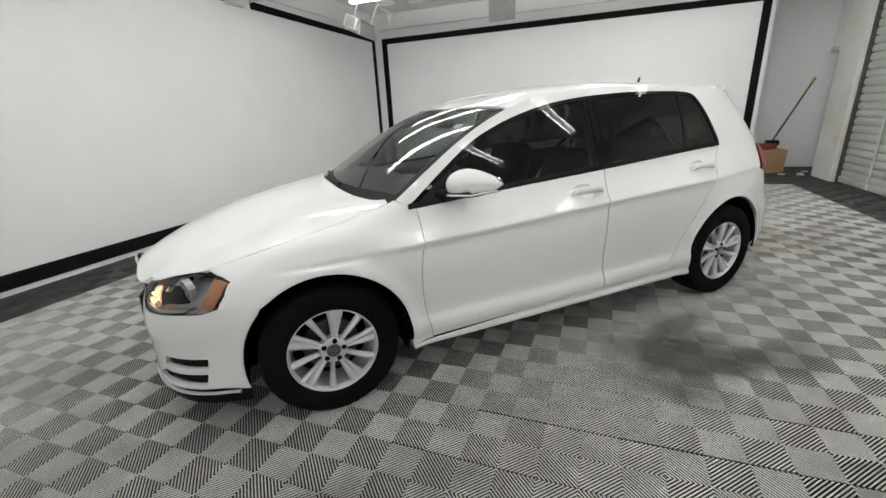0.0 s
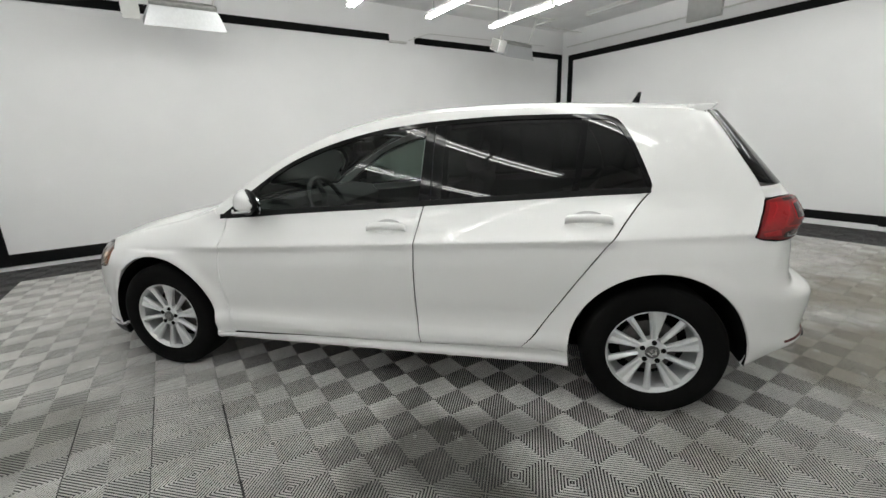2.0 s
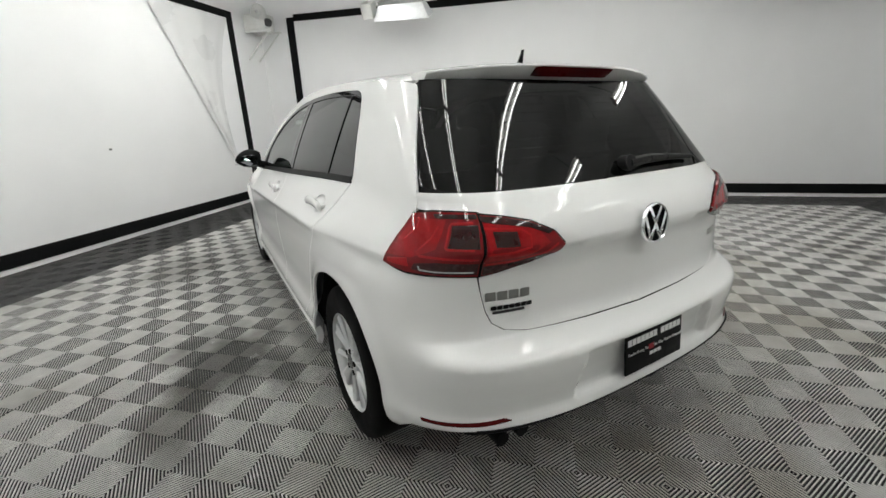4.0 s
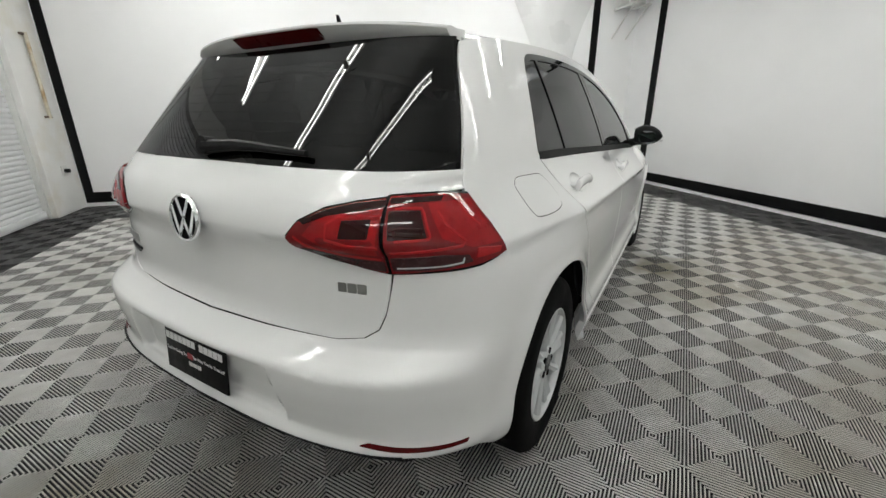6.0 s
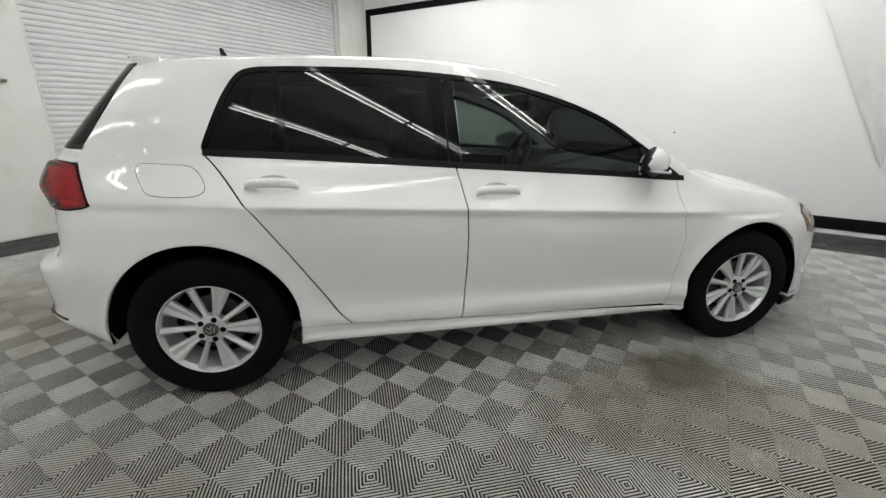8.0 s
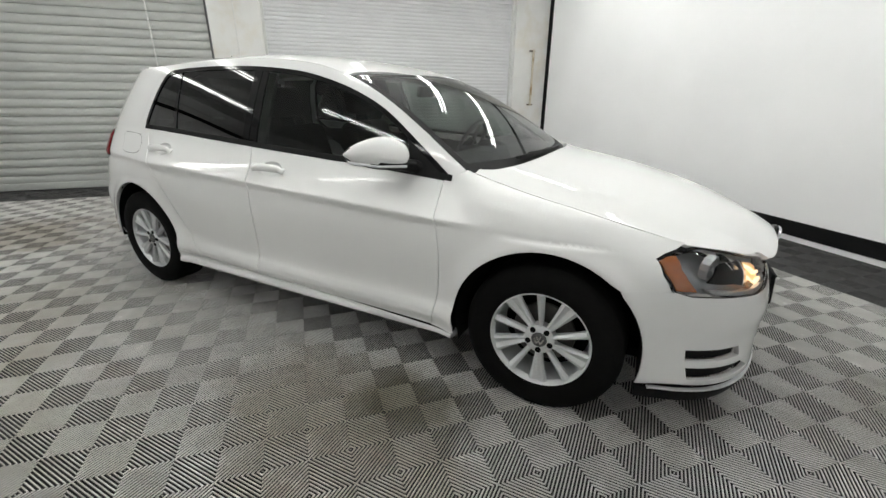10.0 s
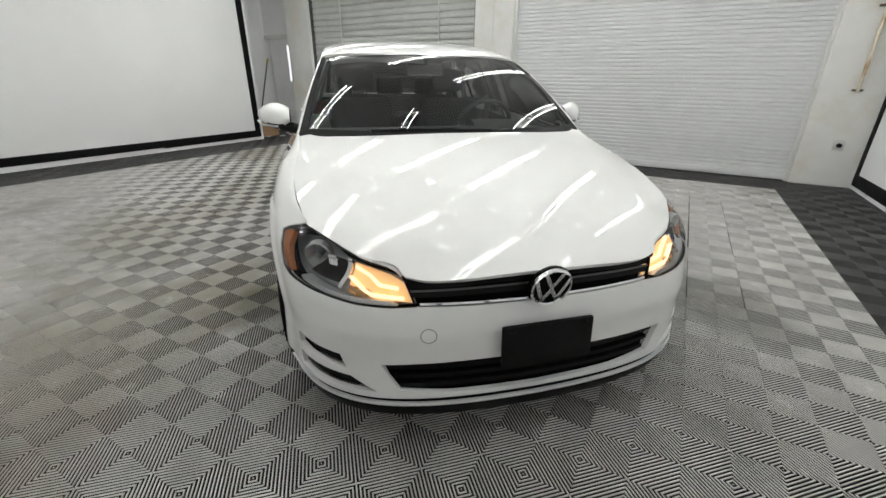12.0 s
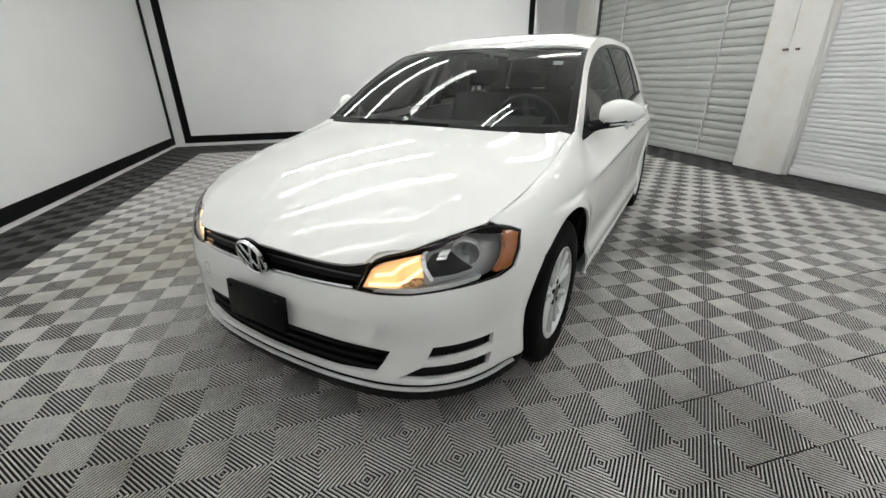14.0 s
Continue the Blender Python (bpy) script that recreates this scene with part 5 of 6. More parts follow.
def tail_lamp(sd):
    a = skin("tail_lamp", shrink(OUTER, .003), body, RED_LENS, car, sd, off=.010, depth=.03, cell=(.025, .02), label="red tail lamp with a smoked lower edge")
    b = skin("tail_lamp_inner", shrink(INNER, .003), body, RED_LENS, hatch, sd, off=.010, depth=.03, cell=(.025, .02), label="red inner tail lamp with a smoked lower edge")
    kw = dict(off=.0118, depth=.003, cell=(.02, .02))
    field = dict(off=.0108, depth=.003, cell=(.02, .02))
    skin("lens_field", rear_line([(.598, .964), (.50, .955), (.455, .936), (.43, .905), (.50, .880), (.598, .872)]), body, RED_MID, b, sd, **field)
    skin("lens_top", rear_line([(.60, .981), (.54, .975), (.475, .959), (.42, .934), (.43, .929), (.48, .949), (.60, .970)]), body, RED_DEEP, b, sd, **kw)
    skin("lens_window", rear_line([(.520, .905), (.522, .940), (.582, .944), (.582, .907)]), body, RED_DEEP, b, sd, **kw)
    skin("lens_edge", ribbon(rear_line([(.600, .953), (.508, .947), (.486, .930), (.488, .900), (.54, .892), (.603, .890)]), .0035), body, RED_BRIGHT, b, sd, **kw)
    skin("lens_edge", ribbon(rear_line([(.405, .900), (.44, .885), (.52, .868), (.603, .862)]), .0035), body, RED_BRIGHT, b, sd, **kw)
    skin("lens_smoke", rear_line([(.415, .878), (.48, .855), (.56, .835), (.608, .828), (.608, .855), (.54, .860), (.46, .874)]), body, SMOKE_LENS, b, sd, label="smoked lens strip", **kw)
    skin("lens_field", outer([(.44, .972), (.93, .974), (.96, .868), (.66, .872), (.46, .900)]), body, RED_MID, a, sd, **field)
    skin("lens_top", outer([(.04, .985), (.62, .985), (.58, .977), (.04, .976)]), body, RED_DEEP, a, sd, **kw)
    skin("lens_window", outer([(.05, .905), (.05, .960), (.34, .958), (.34, .905)]), body, RED_DEEP, a, sd, **kw)
    skin("lens_edge", ribbon(outer([(.10, .901), (.35, .901), (.372, .906), (.376, .955), (.36, .964), (.10, .966)]), .0032), body, RED_BRIGHT, a, sd, **kw)
    skin("lens_edge", ribbon(outer([(.05, .880), (.58, .879), (.63, .888), (.54, .925), (.51, .955)]), .0042), body, RED_BRIGHT, a, sd, **kw)
    skin("lens_tip", outer([(.70, .868), (.93, .858), (.90, .849), (.66, .849)]), body, RED_BRIGHT, a, sd, **kw)
    skin("lens_edge", ribbon(outer([(.80, .972), (.78, .950), (.84, .915)]), .0040), body, RED_BRIGHT, a, sd, **kw)
    skin("lens_smoke", outer([(.03, .831), (.03, .866), (.40, .866), (.60, .858), (.62, .842), (.4, .832)]), body, SMOKE_LENS, a, sd, label="smoked lens strip", **kw)
    # A reflection along the smoked strip, laid on as a thin silver ribbon.
    skin("lens_line", ribbon(outer([(.06, .838), (.40, .839), (.54, .843), (.555, .854)]), .0018), body, BRIGHT, a, sd, off=.0135, depth=.002, cell=(.02, .02))
    skin("lamp_split", ribbon(SEAM, .008), body, GLOSS_BLACK, a, sd, off=.004, depth=.004, cell=(.02, .02), label="dark joint between the lamp halves")
    for poly, parent in ((OUTER, a), (INNER, b)):
        skin("lamp_gasket", ribbon(poly + poly[:1], .008), body, GLOSS_BLACK, parent, sd, off=.002, depth=.01, cell=(.03, .03))


tail_lamp(1)
tail_lamp(-1)


def rear_skin(s, z):
    """The rear bumper, with the recess for the plate."""
    p = body(s, z)
    y, zz = p[..., 1], p[..., 2]
    wide = .315 + .42 * (.56 - zz) * .55
    m = (1 - ease(y, wide - .012, wide + .022)) * ease(zz, .398, .414) * (1 - ease(zz, .553, .568)) * (p[..., 0] > 1.5)
    p = p.copy()
    p[..., 0] = p[..., 0] - .032 * m
    return p


RB = (side_line(BUMPER_SEAM[::-1][1:]) + side_line([(1.70, .832), (1.755, .824)]) + rear_line([(.68, .820), (.622, .816)]) + rear_line([(y + .0015 if y else 0, z - .0015) for y, z in LOW_GAP])
      + rear_line([(0, .372), (.3, .372), (.55, .372), (.70, .370)]) + side_line([(1.80, .335), (1.70, .262)]) + side_line(arch(1.3185, -9, 57)))
rear_bumper = skin("rear_bumper", RB, rear_skin, PAINT, car, 0, cell=(.016, .011), depth=.02, label="white rear bumper with a plate recess")
skin("diffuser", rear_line([(0, .374), (.3, .374), (.55, .374), (.68, .372)]) + rear_line([(.68, .32), (.5, .25), (0, .25)]), body, PLASTIC, rear_bumper, 0, off=.006, depth=.03, label="black lower bumper")
for sd in (1, -1):
    skin("reflector_strip", rear_line([(.58, .394), (.66, .387)]) + side_line([(1.85, .380), (1.845, .388)]) + rear_line([(.66, .397), (.60, .402)]), body, STOP_RED, rear_bumper, sd, off=.003, depth=.008, cell=(.02, .02), label="narrow red reflector")

# the dealer plate: blocks of lettering on black
bm = bmesh.new()
add_box(bm, (-.003, -.155, -.075), (.004, .155, .075), Matrix.Translation((2.062, 0, .488)) @ Matrix.Rotation(radians(-6), 4, "Y"), .0035)
plate = part("number_plate", bm, PLATE_BLACK, rear_bumper, "black dealer plate with white lettering bars")
PLATE_M = Matrix.Translation((2.0665, 0, .488)) @ Matrix.Rotation(radians(-6), 4, "Y")
for y0, y1, z0, z1, mat in ((-.145, .012, .028, .050, PLATE_WHITE), (.030, .145, .028, .050, PLATE_WHITE), (-.035, -.008, -.012, .006, PLATE_RED), (-.03, .035, -.034, -.022, PLATE_WHITE)):
    bm = bmesh.new()
    n = max(1, round((y1 - y0) / .022))
    for k in range(n):
        a = y0 + (y1 - y0) * k / n
        add_box(bm, (0, a, z0), (.0012, a + (y1 - y0) / n - (.004 if n > 1 else 0), z1), PLATE_M)
    part("lettering_bar", bm, mat, plate, smooth=False)
for text, y in (("You're Going To", -.092), ("The Way You're Treated!", .068)):
    cu = bpy.data.curves.new("slogan", "FONT")
    cu.body, cu.size, cu.align_x, cu.align_y, cu.extrude = text, .0155, "CENTER", "CENTER", .0004
    cu.materials.append(PLATE_WHITE)
    o = new("slogan", cu)
    o.parent = plate
    o.matrix_basis = PLATE_M @ Matrix.Translation((.0008, y, -.003)) @ Euler((radians(90), 0, radians(90))).to_matrix().to_4x4()

# hatch emblem and chrome lettering, as plain bars
pt = lambda y, z: Vector(body(s_rear(abs(y), z), z).tolist()) * (1 if y >= 0 else 1)
p = body(S_END, .897)
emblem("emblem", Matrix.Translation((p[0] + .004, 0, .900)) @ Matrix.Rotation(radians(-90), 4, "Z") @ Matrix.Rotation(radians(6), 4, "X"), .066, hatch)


def badge_bars(y0, y1, z, high, n, mat, label):
    holder = None
    for k in range(n):
        a, b = y0 + (y1 - y0) * k / n, y0 + (y1 - y0) * (k + .78) / n
        ys = sorted((abs(a), abs(b)))
        sgn = 1 if a + b > 0 else -1
        o = skin("badge_bar", rear_line([(ys[0], z), (ys[1], z), (ys[1], z + high), (ys[0], z + high)]), body, mat, holder or hatch, sgn, off=.004, depth=.005, cell=(.02, .02), label="" if holder else label)
        holder = holder or o


badge_bars(-.60, -.46, .742, .024, 4, GALV, "chrome badge lettering")
badge_bars(.484, .562, .762, .022, 3, GALV, "chrome badge lettering")
badge_bars(-.585, -.455, .712, .010, 7, PLASTIC, "small dark dealer lettering")
badge_bars(-.580, -.455, .700, .006, 1, GREY_PLASTIC, "thin dark dealer line")

# rear wiper
bm = bmesh.new()
pa = [body(s_rear(abs(y), z), z) for y, z in ((.02, 1.082), (.10, 1.090), (.20, 1.088), (.367, 1.078))]
ys = (-.02, .10, .20, .367)
for k in range(3):
    a, b = pa[k], pa[k + 1]
    add_rod(bm, (a[0] + .022, ys[k], a[2]), (b[0] + .020, ys[k + 1], b[2]), .020 - .004 * k, 8, .016 - .004 * k)
add_rod(bm, (pa[0][0], -.02, pa[0][2]), (pa[0][0] + .035, -.02, pa[0][2] + .006), .026, 12)
part("rear_wiper", bm, PLASTIC, hatch, "black rear wiper")

# exhaust, floor pan, wheel wells
for y in (-.545, -.46):
    bm = bmesh.new()
    add_rod(bm, (1.62, y, .245), (1.925, y, .240), .026, 16)
    part("exhaust_pipe", bm, PLASTIC, car, "sooty black exhaust pipe")
bm = bmesh.new()
add_box(bm, (-1.72, -.60, .19), (1.70, .60, .24), None, .02)
add_box(bm, (-.92, -.80, .19), (.93, .80, .24), None, .01)
part("floor_pan", bm, LINER, car, "dark underside")


def wheel_well(cx, sd):
    bm = bmesh.new()
    n = 26
    a = [(cx + (.372 if cx > 0 else .366) * math.cos(t), .322 + (.372 if cx > 0 else .366) * math.sin(t)) for t in np.linspace(radians(-7 if cx > 0 else -17), radians(198 if cx > 0 else 192), n)]
    rows = [[bm.verts.new((x, sd * y, z)) for x, z in a] for y in (.845, .50)]
    for k in range(n - 1):
        bm.faces.new((rows[0][k], rows[0][k + 1], rows[1][k + 1], rows[1][k]))
    bm.faces.new(rows[1])
    part("wheel_well", bm, LINER, car, "black wheel arch liner")


def build_wheel():
    """One wheel about its own axle, its face towards +y."""
    bm = bmesh.new()
    tyre = bend([(.197, .094), (.208, .103), (.240, .1095), (.275, .1085), (.298, .100), (.309, .088), (.3135, .070), (.3145, .0), (.3135, -.070), (.309, -.088), (.29, -.104), (.25, -.107), (.197, -.098)], 3)
    add_lathe(bm, [(r, y - .02) for r, y in tyre], 64)
    w = part("tyre", bm, RUBBER, None, "black rubber tyre", sharp=50)
    bm = bmesh.new()
    add_lathe(bm, [(.203, .058), (.209, .068), (.2165, .078), (.2185, .0805), (.2155, .082), (.2120, .079), (.207, .050), (.197, .0), (.190, -.06), (.186, -.10)], 64)
    rim = part("rim", bm, ALLOY, w, "silver alloy rim")
    bm = bmesh.new()
    add_lathe(bm, [(.0005, .000), (.125, .000), (.128, -.012), (.0005, -.013)], 40)
    part("brake_disc", bm, DISC, w, "steel brake disc")
    bm = bmesh.new()
    add_lathe(bm, [(.19, -.055), (.13, -.05), (.0005, -.05)], 40)
    part("backing_plate", bm, LINER, w)
    for k in range(10):
        wide = k % 2 == 0
        o, i = (.040, .013) if wide else (.017, .009)
        bm = bmesh.new()
        cols = []
        for r, half, y, d in ((.034, i, .068, .03), (.08, i * .9 + o * .1, .066, .026), (.14, i * .5 + o * .5, .070, .022), (.206, o, .074, .02)):
            skew = -.010 * (r / .2) ** 2
            ridge = .006 if wide else .004
            cols.append([bm.verts.new(v) for v in ((r, y - d, -half + skew), (r, y - .006, -half + skew), (r, y, -half * .62 + skew), (r, y - (.007 if wide else -ridge), 0 + skew), (r, y - .001, half * .62 + skew), (r, y - .006, half + skew), (r, y - d, half + skew))])
        for a, b in zip(cols, cols[1:]):
            for q in range(6):
                bm.faces.new((a[q], b[q], b[q + 1], a[q + 1]))
            bm.faces.new((a[6], b[6], b[0], a[0]))
        bm.faces.new(cols[0][::-1])
        bm.faces.new(cols[-1])
        bmesh.ops.transform(bm, matrix=Matrix.Rotation(radians(36 * k + 90), 4, "Y"), verts=bm.verts[:])
        part("spoke", bm, ALLOY, rim, sharp=25)
    bm = bmesh.new()
    add_lathe(bm, [(.068, .030), (.066, .066), (.060, .0705), (.034, .071)], 40)
    part("hub", bm, ALLOY, rim)
    bm = bmesh.new()
    add_lathe(bm, [(.034, .0705), (.032, .0745), (.0005, .076)], 32)
    part("hub_cap", bm, ALLOY_DARK, rim, "dark hub cap")
    for a, b in (((-.40, .74), (-.06, .10)), ((.40, .74), (.06, .10)), ((-.78, .36), (-.36, -.72)), ((-.36, -.72), (0, -.06)), ((0, -.06), (.36, -.72)), ((.36, -.72), (.78, .36))):
        r = .026
        d = Vector((b[0] - a[0], 0, b[1] - a[1])) * r
        bm = bmesh.new()
        add_box(bm, (-d.length / 2, .0745, -.11 * r), (d.length / 2, .0775, .11 * r), Matrix.Translation(((a[0] + b[0]) / 2 * r, 0, (a[1] + b[1]) / 2 * r)) @ Matrix.Rotation(-math.atan2(d.z, d.x), 4, "Y"))
        part("cap_bar", bm, CHROME, rim, smooth=False)
    for k in range(5):
        t = radians(72 * k + 54)
        bm = bmesh.new()
        add_lathe(bm, [(.0005, .0735), (.0125, .0735), (.0135, .062)], 16, Matrix.Translation((.050 * math.cos(t), 0, .050 * math.sin(t))))
        part("wheel_bolt", bm, LINER, rim, "dark wheel bolt")
    for o in (rim, *rim.children):
        o.data.transform(Matrix.Diagonal((.925, 1, .925, 1)))
    return w


wheel = build_wheel()
wheel.name = "wheel"
wheel.parent = car
tagged(wheel, "tyre on a ten-spoke silver alloy wheel")
spots = ((-1.3185, 1), (1.3185, 1), (-1.3185, -1), (1.3185, -1))
for k, (x, sd) in enumerate(spots):
    m = Matrix.Translation((x, sd * .775, .3135)) @ Matrix.Rotation(0 if sd > 0 else math.pi, 4, "Z") @ Matrix.Rotation(radians((0, 14, 25, 31)[k]), 4, "Y")
    if k:
        copy_thing(wheel, m)
    else:
        wheel.matrix_basis = m
    wheel_well(x, sd)

# cabin, seen darkly through the glass
bm = bmesh.new()
add_prism(bm, [(-1.02, .55), (-1.08, .86), (-1.0, .915), (-.80, .945), (-.62, .93), (-.56, .86), (-.60, .70), (-.66, .55)], -.70, .70, (0, 2, 1))
part("dashboard", bm, CABIN_TRIM, car, "dark grey dashboard", sharp=50)
bm = bmesh.new()
add_prism(bm, [(-.80, .935), (-.70, .975), (-.60, .965), (-.58, .92)], -.55, -.20, (0, 2, 1))
part("instrument_hood", bm, CABIN_TRIM, car)
bm = bmesh.new()
m = Matrix.Translation((-.46, -.365, .90)) @ Matrix.Rotation(radians(90), 4, "Z") @ Matrix.Rotation(radians(-24), 4, "X")
add_lathe(bm, [(.185 + .014 * math.cos(a), .014 * math.sin(a)) for a in np.linspace(0, 2 * math.pi, 9)[:-1]], 40, m, True)
for a in (0, math.pi, -math.pi / 2):
    add_box(bm, (0, -.008, -.018), (.18, .010, .018), m @ Matrix.Rotation(a, 4, "Y"), .004)
add_lathe(bm, [(.0005, -.03), (.06, -.025), (.065, .01)], 24, m)
part("steering_wheel", bm, CABIN_TRIM, car, "dark steering wheel")


def seat(y, x, wide, name):
    bm = bmesh.new()
    add_box(bm, (x - .25, y - wide, .34), (x + .27, y + wide, .50), None, .05)
    add_box(bm, (-.06, y - wide * .96, 0), (.07, y + wide * .96, .62), Matrix.Translation((x + .28, 0, .46)) @ Matrix.Rotation(radians(18), 4, "Y"), .05)
    s = part(name, bm, CABIN, car, "dark cloth seat", sharp=60)
    for c in ((0,) if wide < .4 else (-.38, 0, .38)):
        bm = bmesh.new()
        add_box(bm, (-.045, y + c - .13, 0), (.045, y + c + .13, .17), Matrix.Translation((x + .50, 0, 1.10 - (.06 if wide > .4 else 0))) @ Matrix.Rotation(radians(12), 4, "Y"), .035)
        for q in (-.06, .06):
            add_rod(bm, (x + .485, y + c + q, 1.02 - (.05 if wide > .4 else 0)), (x + .505, y + c + q, 1.12), .006, 8)
        part("headrest", bm, CABIN, s, "dark cloth headrest", sharp=60)


seat(-.365, -.05, .25, "front_seat")
seat(.365, -.05, .25, "front_seat")
seat(0, .85, .62, "rear_seat")
bm = bmesh.new()
add_box(bm, (-.02, -.115, -.03), (.012, .115, .032), Matrix.Translation((-.34, 0, 1.245)) @ Matrix.Rotation(radians(-8), 4, "Y"), .012)
add_rod(bm, (-.34, 0, 1.255), (-.37, 0, 1.305), .010, 8)
part("inner_mirror", bm, CABIN_TRIM, car, "black inner mirror")
bm = bmesh.new()
add_box(bm, (.98, -.62, .86), (1.55, .62, .885), None, .006)
part("parcel_shelf", bm, CABIN_TRIM, car, "dark parcel shelf")
skin("headliner", [(-.28, 0), (-.25, .50), (.5, .54), (1.40, .48), (1.40, 0)], roof, HEADLINER, car, 0, off=-.035, depth=.004, cell=(.12, .1), label="pale headliner")
for sd in (1, -1):
    skin("door_card", side_line([(-.85, .30), (.72, .32), (1.12, .85), (1.26, .985), (.3, .955), (-.4, .905), (-.85, .87)]), body, CABIN_TRIM, car, sd, off=-.055, depth=.01, cell=(.1, .08), label="dark door lining")
    skin("pillar_lining", side_line([(1.30, 1.0), (1.24, 1.20), (1.17, 1.33), (1.10, 1.37), (1.44, 1.37), (1.60, 1.12), (1.65, 1.0)]), body, CABIN_TRIM, car, sd, off=-.05, depth=.01, cell=(.08, .06), label="dark pillar lining")
    skin("pillar_lining", side_line([(.225, .97), (.25, 1.35), (.36, 1.36), (.36, .97)]), body, CABIN_TRIM, car, sd, off=-.05, depth=.02, cell=(.08, .06), label="dark pillar lining")
skin("sticker", [(.76, .70), (.83, .70), (.83, .755), (.76, .755)], screen, PLATE_WHITE, car, -1, off=-.006, depth=.0005, label="small white windscreen sticker")

# ---- fittings and loose things of the hall ----
def radiant_heater():
    """A hanging heater: a pressed steel hood over a glowing-less ceramic face, and a slotted side box."""
    h = new("radiant_heater")
    bm = bmesh.new()
    lo, hi = [(-.30, -.11), (.30, -.11), (.30, .11), (-.30, .11)], [(-.24, -.055), (.24, -.055), (.24, .055), (-.24, .055)]
    a, b = [bm.verts.new((x, y, -.09)) for x, y in lo], [bm.verts.new((x, y, .05)) for x, y in hi]
    for k in range(4):
        bm.faces.new((a[k], a[(k + 1) % 4], b[(k + 1) % 4], b[k]))
    part("hood", bm, BRIGHT, h, "dull steel heater hood", smooth=False)
    bm = bmesh.new()
    add_box(bm, (-.24, -.055, .045), (.24, .055, .085), None, .006)
    part("burner_box", bm, GALV, h, "steel burner box")
    bm = bmesh.new()
    add_box(bm, (-.22, -.045, .02), (.22, .045, .044), None, .004)
    part("burner_face", bm, WHITE_METAL, h, "pale ceramic burner face")
    bm = bmesh.new()
    add_box(bm, (-.43, -.08, -.06), (-.31, .08, .08), None, .006)
    box = part("control_box", bm, WHITE_METAL, h, "white control box with slots")
    for k in range(6):
        bm = bmesh.new()
        add_box(bm, (-.433, -.06, -.045 + .02 * k), (-.428, .06, -.036 + .02 * k))
        part("slot", bm, DARK_STEEL, box, smooth=False)
    for x in (-.36, .22):
        bm = bmesh.new()
        add_rod(bm, (x, 0, .07), (x, 0, .62), .008, 8)
        part("hanger_rod", bm, WHITE_METAL, h, "thin hanging rod")
    return tagged(h, "steel radiant heater hanging from the ceiling by rods", "heater", group="hanging heaters")


h = radiant_heater()
h.matrix_basis = HALL @ pose(3.64, 2.95, 2.65, 24, 0, 8) @ Matrix.Scale(1.2, 4)
copy_thing(h, HALL @ pose(-.95, 3.30, 2.70, 24, 0, 0) @ Matrix.Scale(1.1, 4))


def pipe_run(name, pts, r, mat, label, category):
    bm = bmesh.new()
    for a, b in zip(pts, pts[1:]):
        add_rod(bm, a, b, r, 10)
    for p in pts[1:-1]:
        bmesh.ops.create_uvsphere(bm, u_segments=10, v_segments=6, radius=r * 1.15, matrix=Matrix.Translation(p))
    return tagged(hall_part(name, bm, mat, None, label, True), label, category)


pipe_run("conduit", [(5.2, 2.95, 3.05), (4.1, 2.95, 3.05), (4.1, 2.6, 3.05), (.9, 2.6, 3.05)], .013, WHITE_METAL, "white painted conduit under the ceiling", "conduit")
pipe_run("conduit", [(U2 - .04, 3.8, 3.02), (U2 - .04, -3.0, 3.02)], .012, WHITE_METAL, "white painted conduit along the wall top", "conduit")
pipe_run("cable", [(2.20, V1 - .02, 2.84), (2.6, V1 - .02, 2.98), (5.3, V1 - .02, 3.02)], .007, WHITE_METAL, "thin white cable along the wall", "cable")
bracket = tagged(hall_box("wall_bracket", (1.86, V1 - .05, 2.785), (2.16, V1, 2.815), WHITE_METAL, bevel=.004), "white steel bracket bridging a gap in the trim", "bracket")


# dead battens along the east end
def dead_batten():
    b = new("unlit_batten")
    bm = bmesh.new()
    add_prism(bm, [(-.075, .06), (.075, .06), (.075, .035), (.03, 0), (-.03, 0), (-.075, .035)], -.61, .61, (0, 2, 1))
    part("housing", bm, WHITE_METAL, b, "white enamelled batten housing", smooth=False)
    for x in (-.05, .05):
        bm = bmesh.new()
        add_rod(bm, (x, -.585, .008), (x, .585, .008), .0125, 10)
        part("tube", bm, DOOR_PAINT, b, "unlit white fluorescent tube")
    for y in (-.60, .60):
        bm = bmesh.new()
        add_box(bm, (-.075, y - .012, -.012), (.075, y + .012, .06), None, .003)
        part("end_cap", bm, WHITE_METAL, b)
    return tagged(b, "white unlit fluorescent batten close under the ceiling", "ceiling light", group="unlit battens")


dead = dead_batten()
dead.matrix_basis = HALL @ pose(5.13, 2.14, HIGH - .06)
for v in (.91, -.32, -1.55):
    copy_thing(dead, HALL @ pose(5.13, v, HIGH - .06))
tagged(hall_box("junction_box", (U2 - .07, .92, 2.93), (U2, 1.42, HIGH), BOX_GREY, bevel=.006), "grey steel wall box over the trim", "wall box")

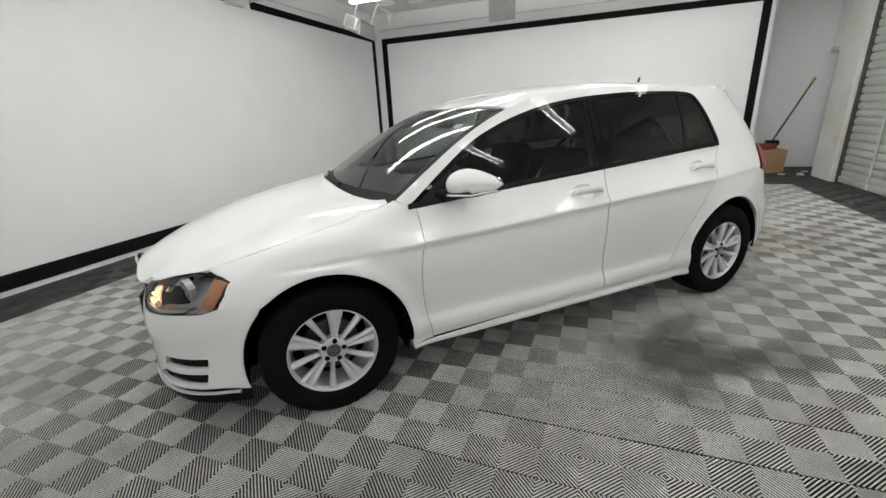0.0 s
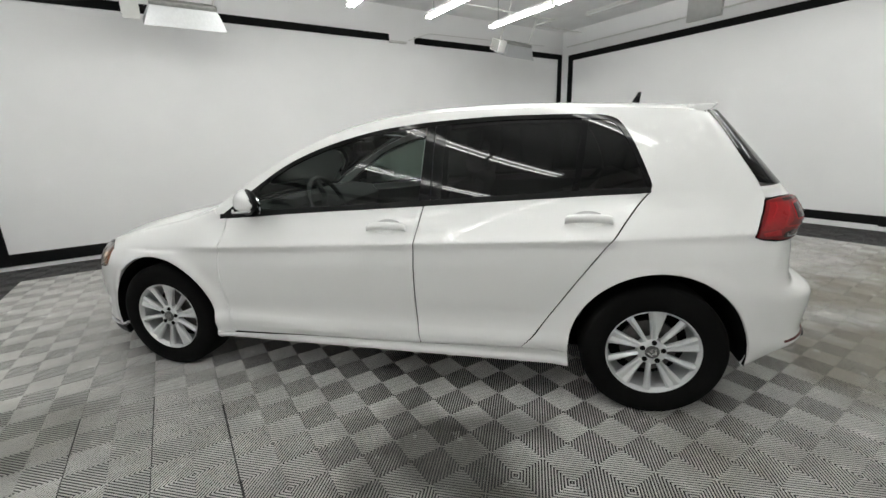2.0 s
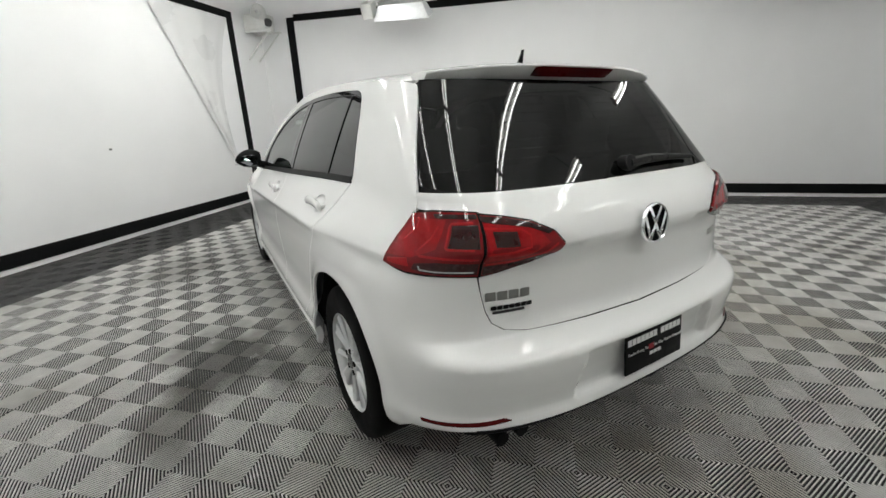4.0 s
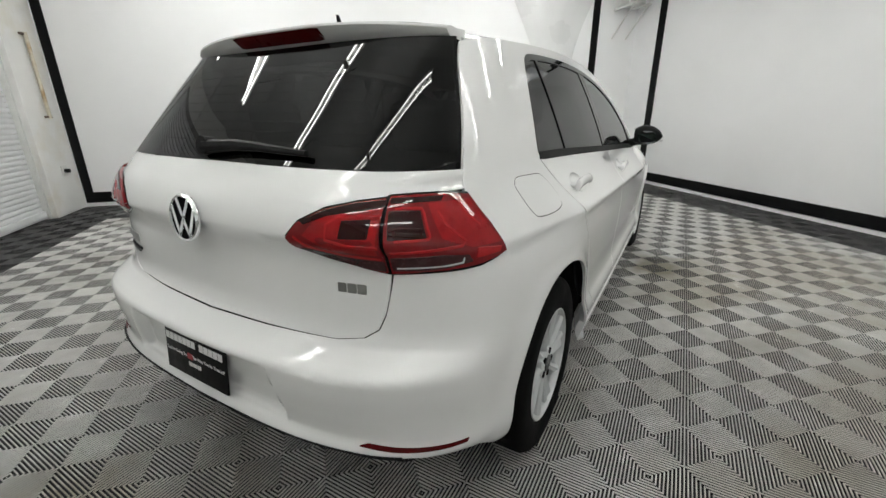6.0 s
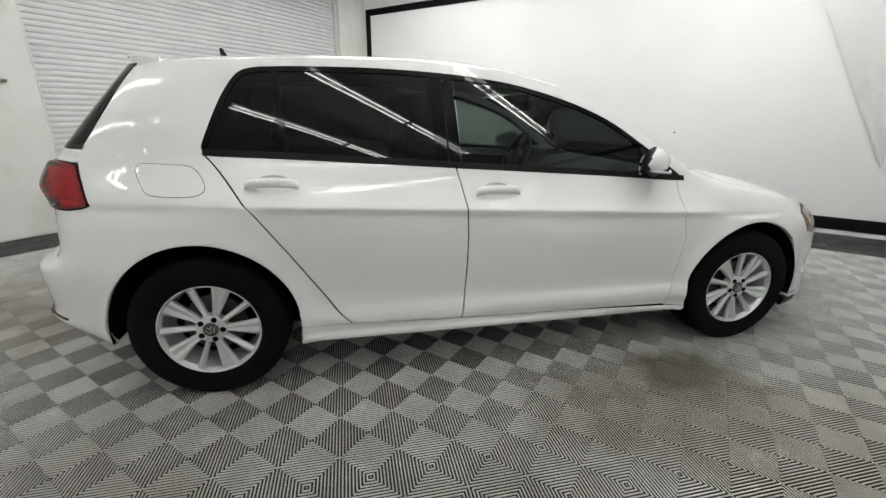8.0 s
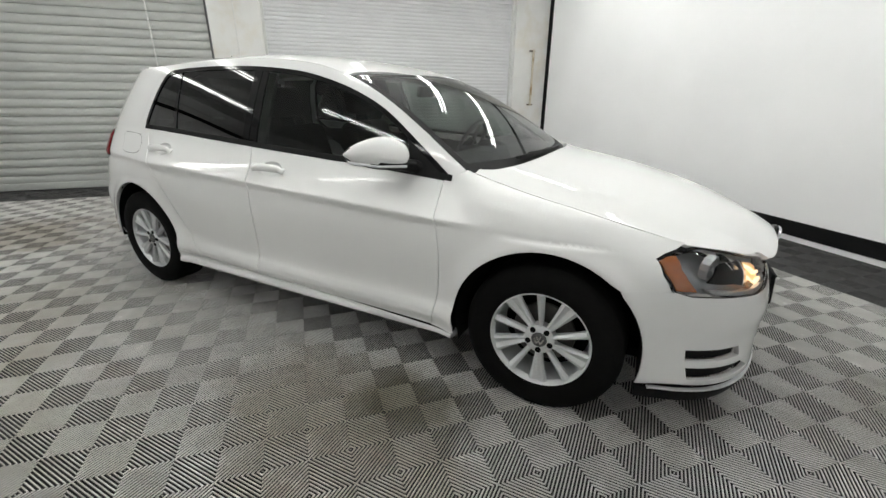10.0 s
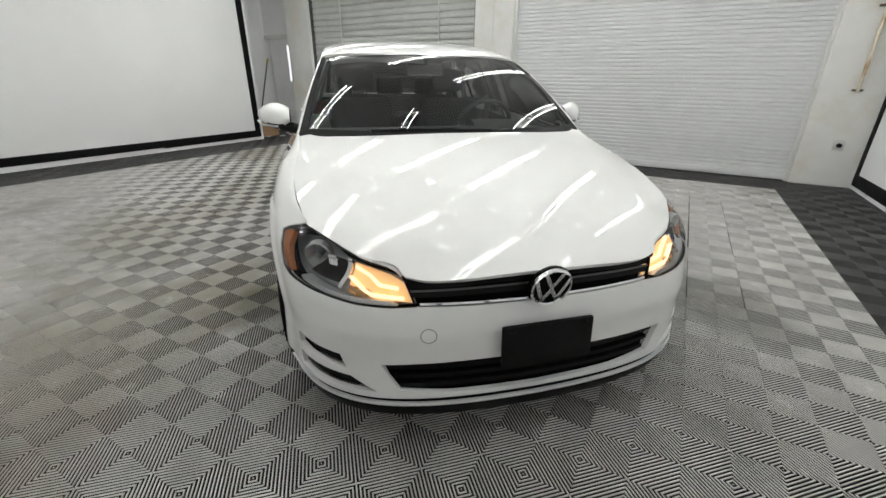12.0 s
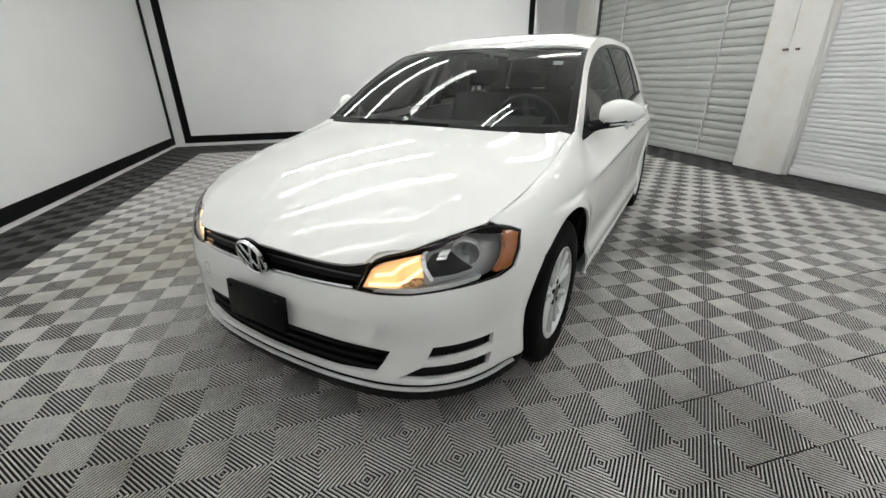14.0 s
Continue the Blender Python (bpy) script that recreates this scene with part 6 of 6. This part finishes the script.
# a wall-mounted blower on brackets in the corner
bl = tagged(new("wall_blower"), "white wall-mounted blower on two steel brackets", "blower")
bl.matrix_basis = HALL @ pose(U4 + .22, V1 - .30, 2.62)
bm = bmesh.new()
add_box(bm, (-.20, -.16, .02), (.16, .14, .26), None, .03)
part("casing", bm, WHITE_METAL, bl, "white blower casing")
bm = bmesh.new()
add_lathe(bm, [(.03, .0), (.10, .0), (.115, .015), (.115, .07), (.09, .075), (.085, .02)], 28, Matrix.Translation((.10, -.20, .26)))
part("nozzle", bm, WHITE_METAL, bl, "round white blower mouth")
bm = bmesh.new()
add_lathe(bm, [(.0005, .0), (.055, .002), (.06, .05)], 20, Matrix.Translation((.20, -.12, .12)))
part("motor", bm, DARK_STEEL, bl, "dark motor end")
for y in (-.14, .12):
    bm = bmesh.new()
    add_box(bm, (-.20, y - .015, -.01), (.28, y + .015, .02), None, .003)
    add_rod(bm, (.24, y, .0), (-.20, y, -.40), .012, 8)
    part("bracket", bm, WHITE_METAL, bl, "white steel bracket")


# wrinkled plastic sheet on the west wall
def sheet():
    n, m = 40, 30
    rng = random.Random(2)
    ph = [rng.uniform(0, 6) for _ in range(6)]
    verts = []
    for i in range(n + 1):
        for j in range(m + 1):
            t, k = i / n, j / m
            z = .75 + 2.0 * k
            v = 1.75 + (.35 + 1.03 * k) * t + .0
            d = .012 + .016 * (1 + math.sin(9 * t + 4 * k + ph[0])) * .5 + .012 * (1 + math.sin(23 * t - 6 * k + ph[1])) * .5 * k
            verts.append((U4 + d, 3.10 - (3.10 - v) * (.25 + .75 * k), z))
    faces = [(i * (m + 1) + j, (i + 1) * (m + 1) + j, (i + 1) * (m + 1) + j + 1, i * (m + 1) + j + 1) for i in range(n) for j in range(m)]
    o = link_mesh("plastic_sheet", verts, faces, FILM, None, True)
    o.matrix_basis = HALL
    return tagged(o, "wrinkled white plastic sheet hung against the wall", "sheet")


sheet()

# pier fittings: sockets, stubs of pipe and rust
for u, z, w in ((-3.38, 1.98, .10), (-3.40, 1.12, .10), (1.22, 1.42, .06), (1.08, 1.42, .035)):
    bm = bmesh.new()
    add_box(bm, (u - w / 2, V3, z - .012), (u + w / 2, V3 + .03, z + .012), None, .004)
    tagged(hall_part("pipe_clamp", bm, RUST_STEEL), "small rusty steel clamp on a white pier", "clamp")
bm = bmesh.new()
add_rod(bm, (-3.40, V3 + .03, 1.10), (-3.40, V3 + .03, 2.0), .018, 10)
tagged(hall_part("pipe_stub", bm, RUSTY, smooth=True), "old painted pipe with rust stains on a pier", "pipe")
bm = bmesh.new()
add_box(bm, (-3.47, V3, .44), (-3.36, V3 + .012, .56), None, .004)
so = tagged(hall_part("wall_socket", bm, WHITE_METAL), "small wall socket with a black plug", "socket")
bm = bmesh.new()
add_rod(bm, (-3.415, V3 + .01, .50), (-3.415, V3 + .06, .50), .024, 12)
p = part("plug", bm, PLASTIC, so, "black plug")
pipe_run("cable", [(1.20, V3 + .01, 2.9), (1.19, V3 + .01, 1.45)], .005, WHITE_METAL, "thin white cable down a pier", "cable")
bm = bmesh.new()
add_rod(bm, (U4, .87, 1.02), (U4 + .02, .87, 1.02), .010, 10)
tagged(hall_part("wall_stud", bm, DARK_STEEL), "small dark stud in the white wall", "stud")

# alcove: box, bits and broom
box = tagged(hall_box("cardboard_box", (6.15, -3.84, -.002), (6.56, -3.36, .40), CARDBOARD, bevel=.008), "brown cardboard box in the alcove", "box")
bm = bmesh.new()
rng = random.Random(7)
for k in range(9):
    x, y = rng.uniform(6.28, 6.48), rng.uniform(-3.68, -3.44)
    add_box(bm, (x - .07, y - .05, .402), (x + .07, y + .05, .44 + rng.uniform(0, .1)), Matrix.Translation((x, y, 0)) @ Matrix.Rotation(rng.uniform(0, 3), 4, "Z") @ Matrix.Translation((-x, -y, 0)), .01)
tagged(hall_part("rag_pile", bm, RED_CLOTH), "heap of dark red rags on a cardboard box", "rags")
br = tagged(new("broom"), "broom with a dark handle leaning on the alcove wall", "broom")
br.matrix_basis = HALL
bm = bmesh.new()
add_rod(bm, (6.40, -3.66, .53), (6.60, -4.14, 1.50), .013, 10)
part("handle", bm, WOOD, br, "dark broom handle")
bm = bmesh.new()
add_rod(bm, (6.594, -4.125, 1.47), (6.617, -4.180, 1.58), .022, 10)
part("grip", bm, BRISTLE, br, "yellow end grip")
bm = bmesh.new()
add_box(bm, (6.31, -3.75, .465), (6.49, -3.58, .55), None, .01)
part("broom_head", bm, PLASTIC, br)
for k, (u, v) in enumerate(((6.05, -4.05), (5.95, -3.75), (6.3, -4.2), (6.1, -3.5), (5.9, -4.0))):
    bm = bmesh.new()
    add_box(bm, (u - .05, v - .03, -.002), (u + .05, v + .03, .012), Matrix.Translation((u, v, 0)) @ Matrix.Rotation(k * 1.1, 4, "Z") @ Matrix.Translation((-u, -v, 0)))
    tagged(hall_part("paper_scrap", bm, PLATE_WHITE), "crumpled paper scrap on the floor", "scrap", group="floor scraps")
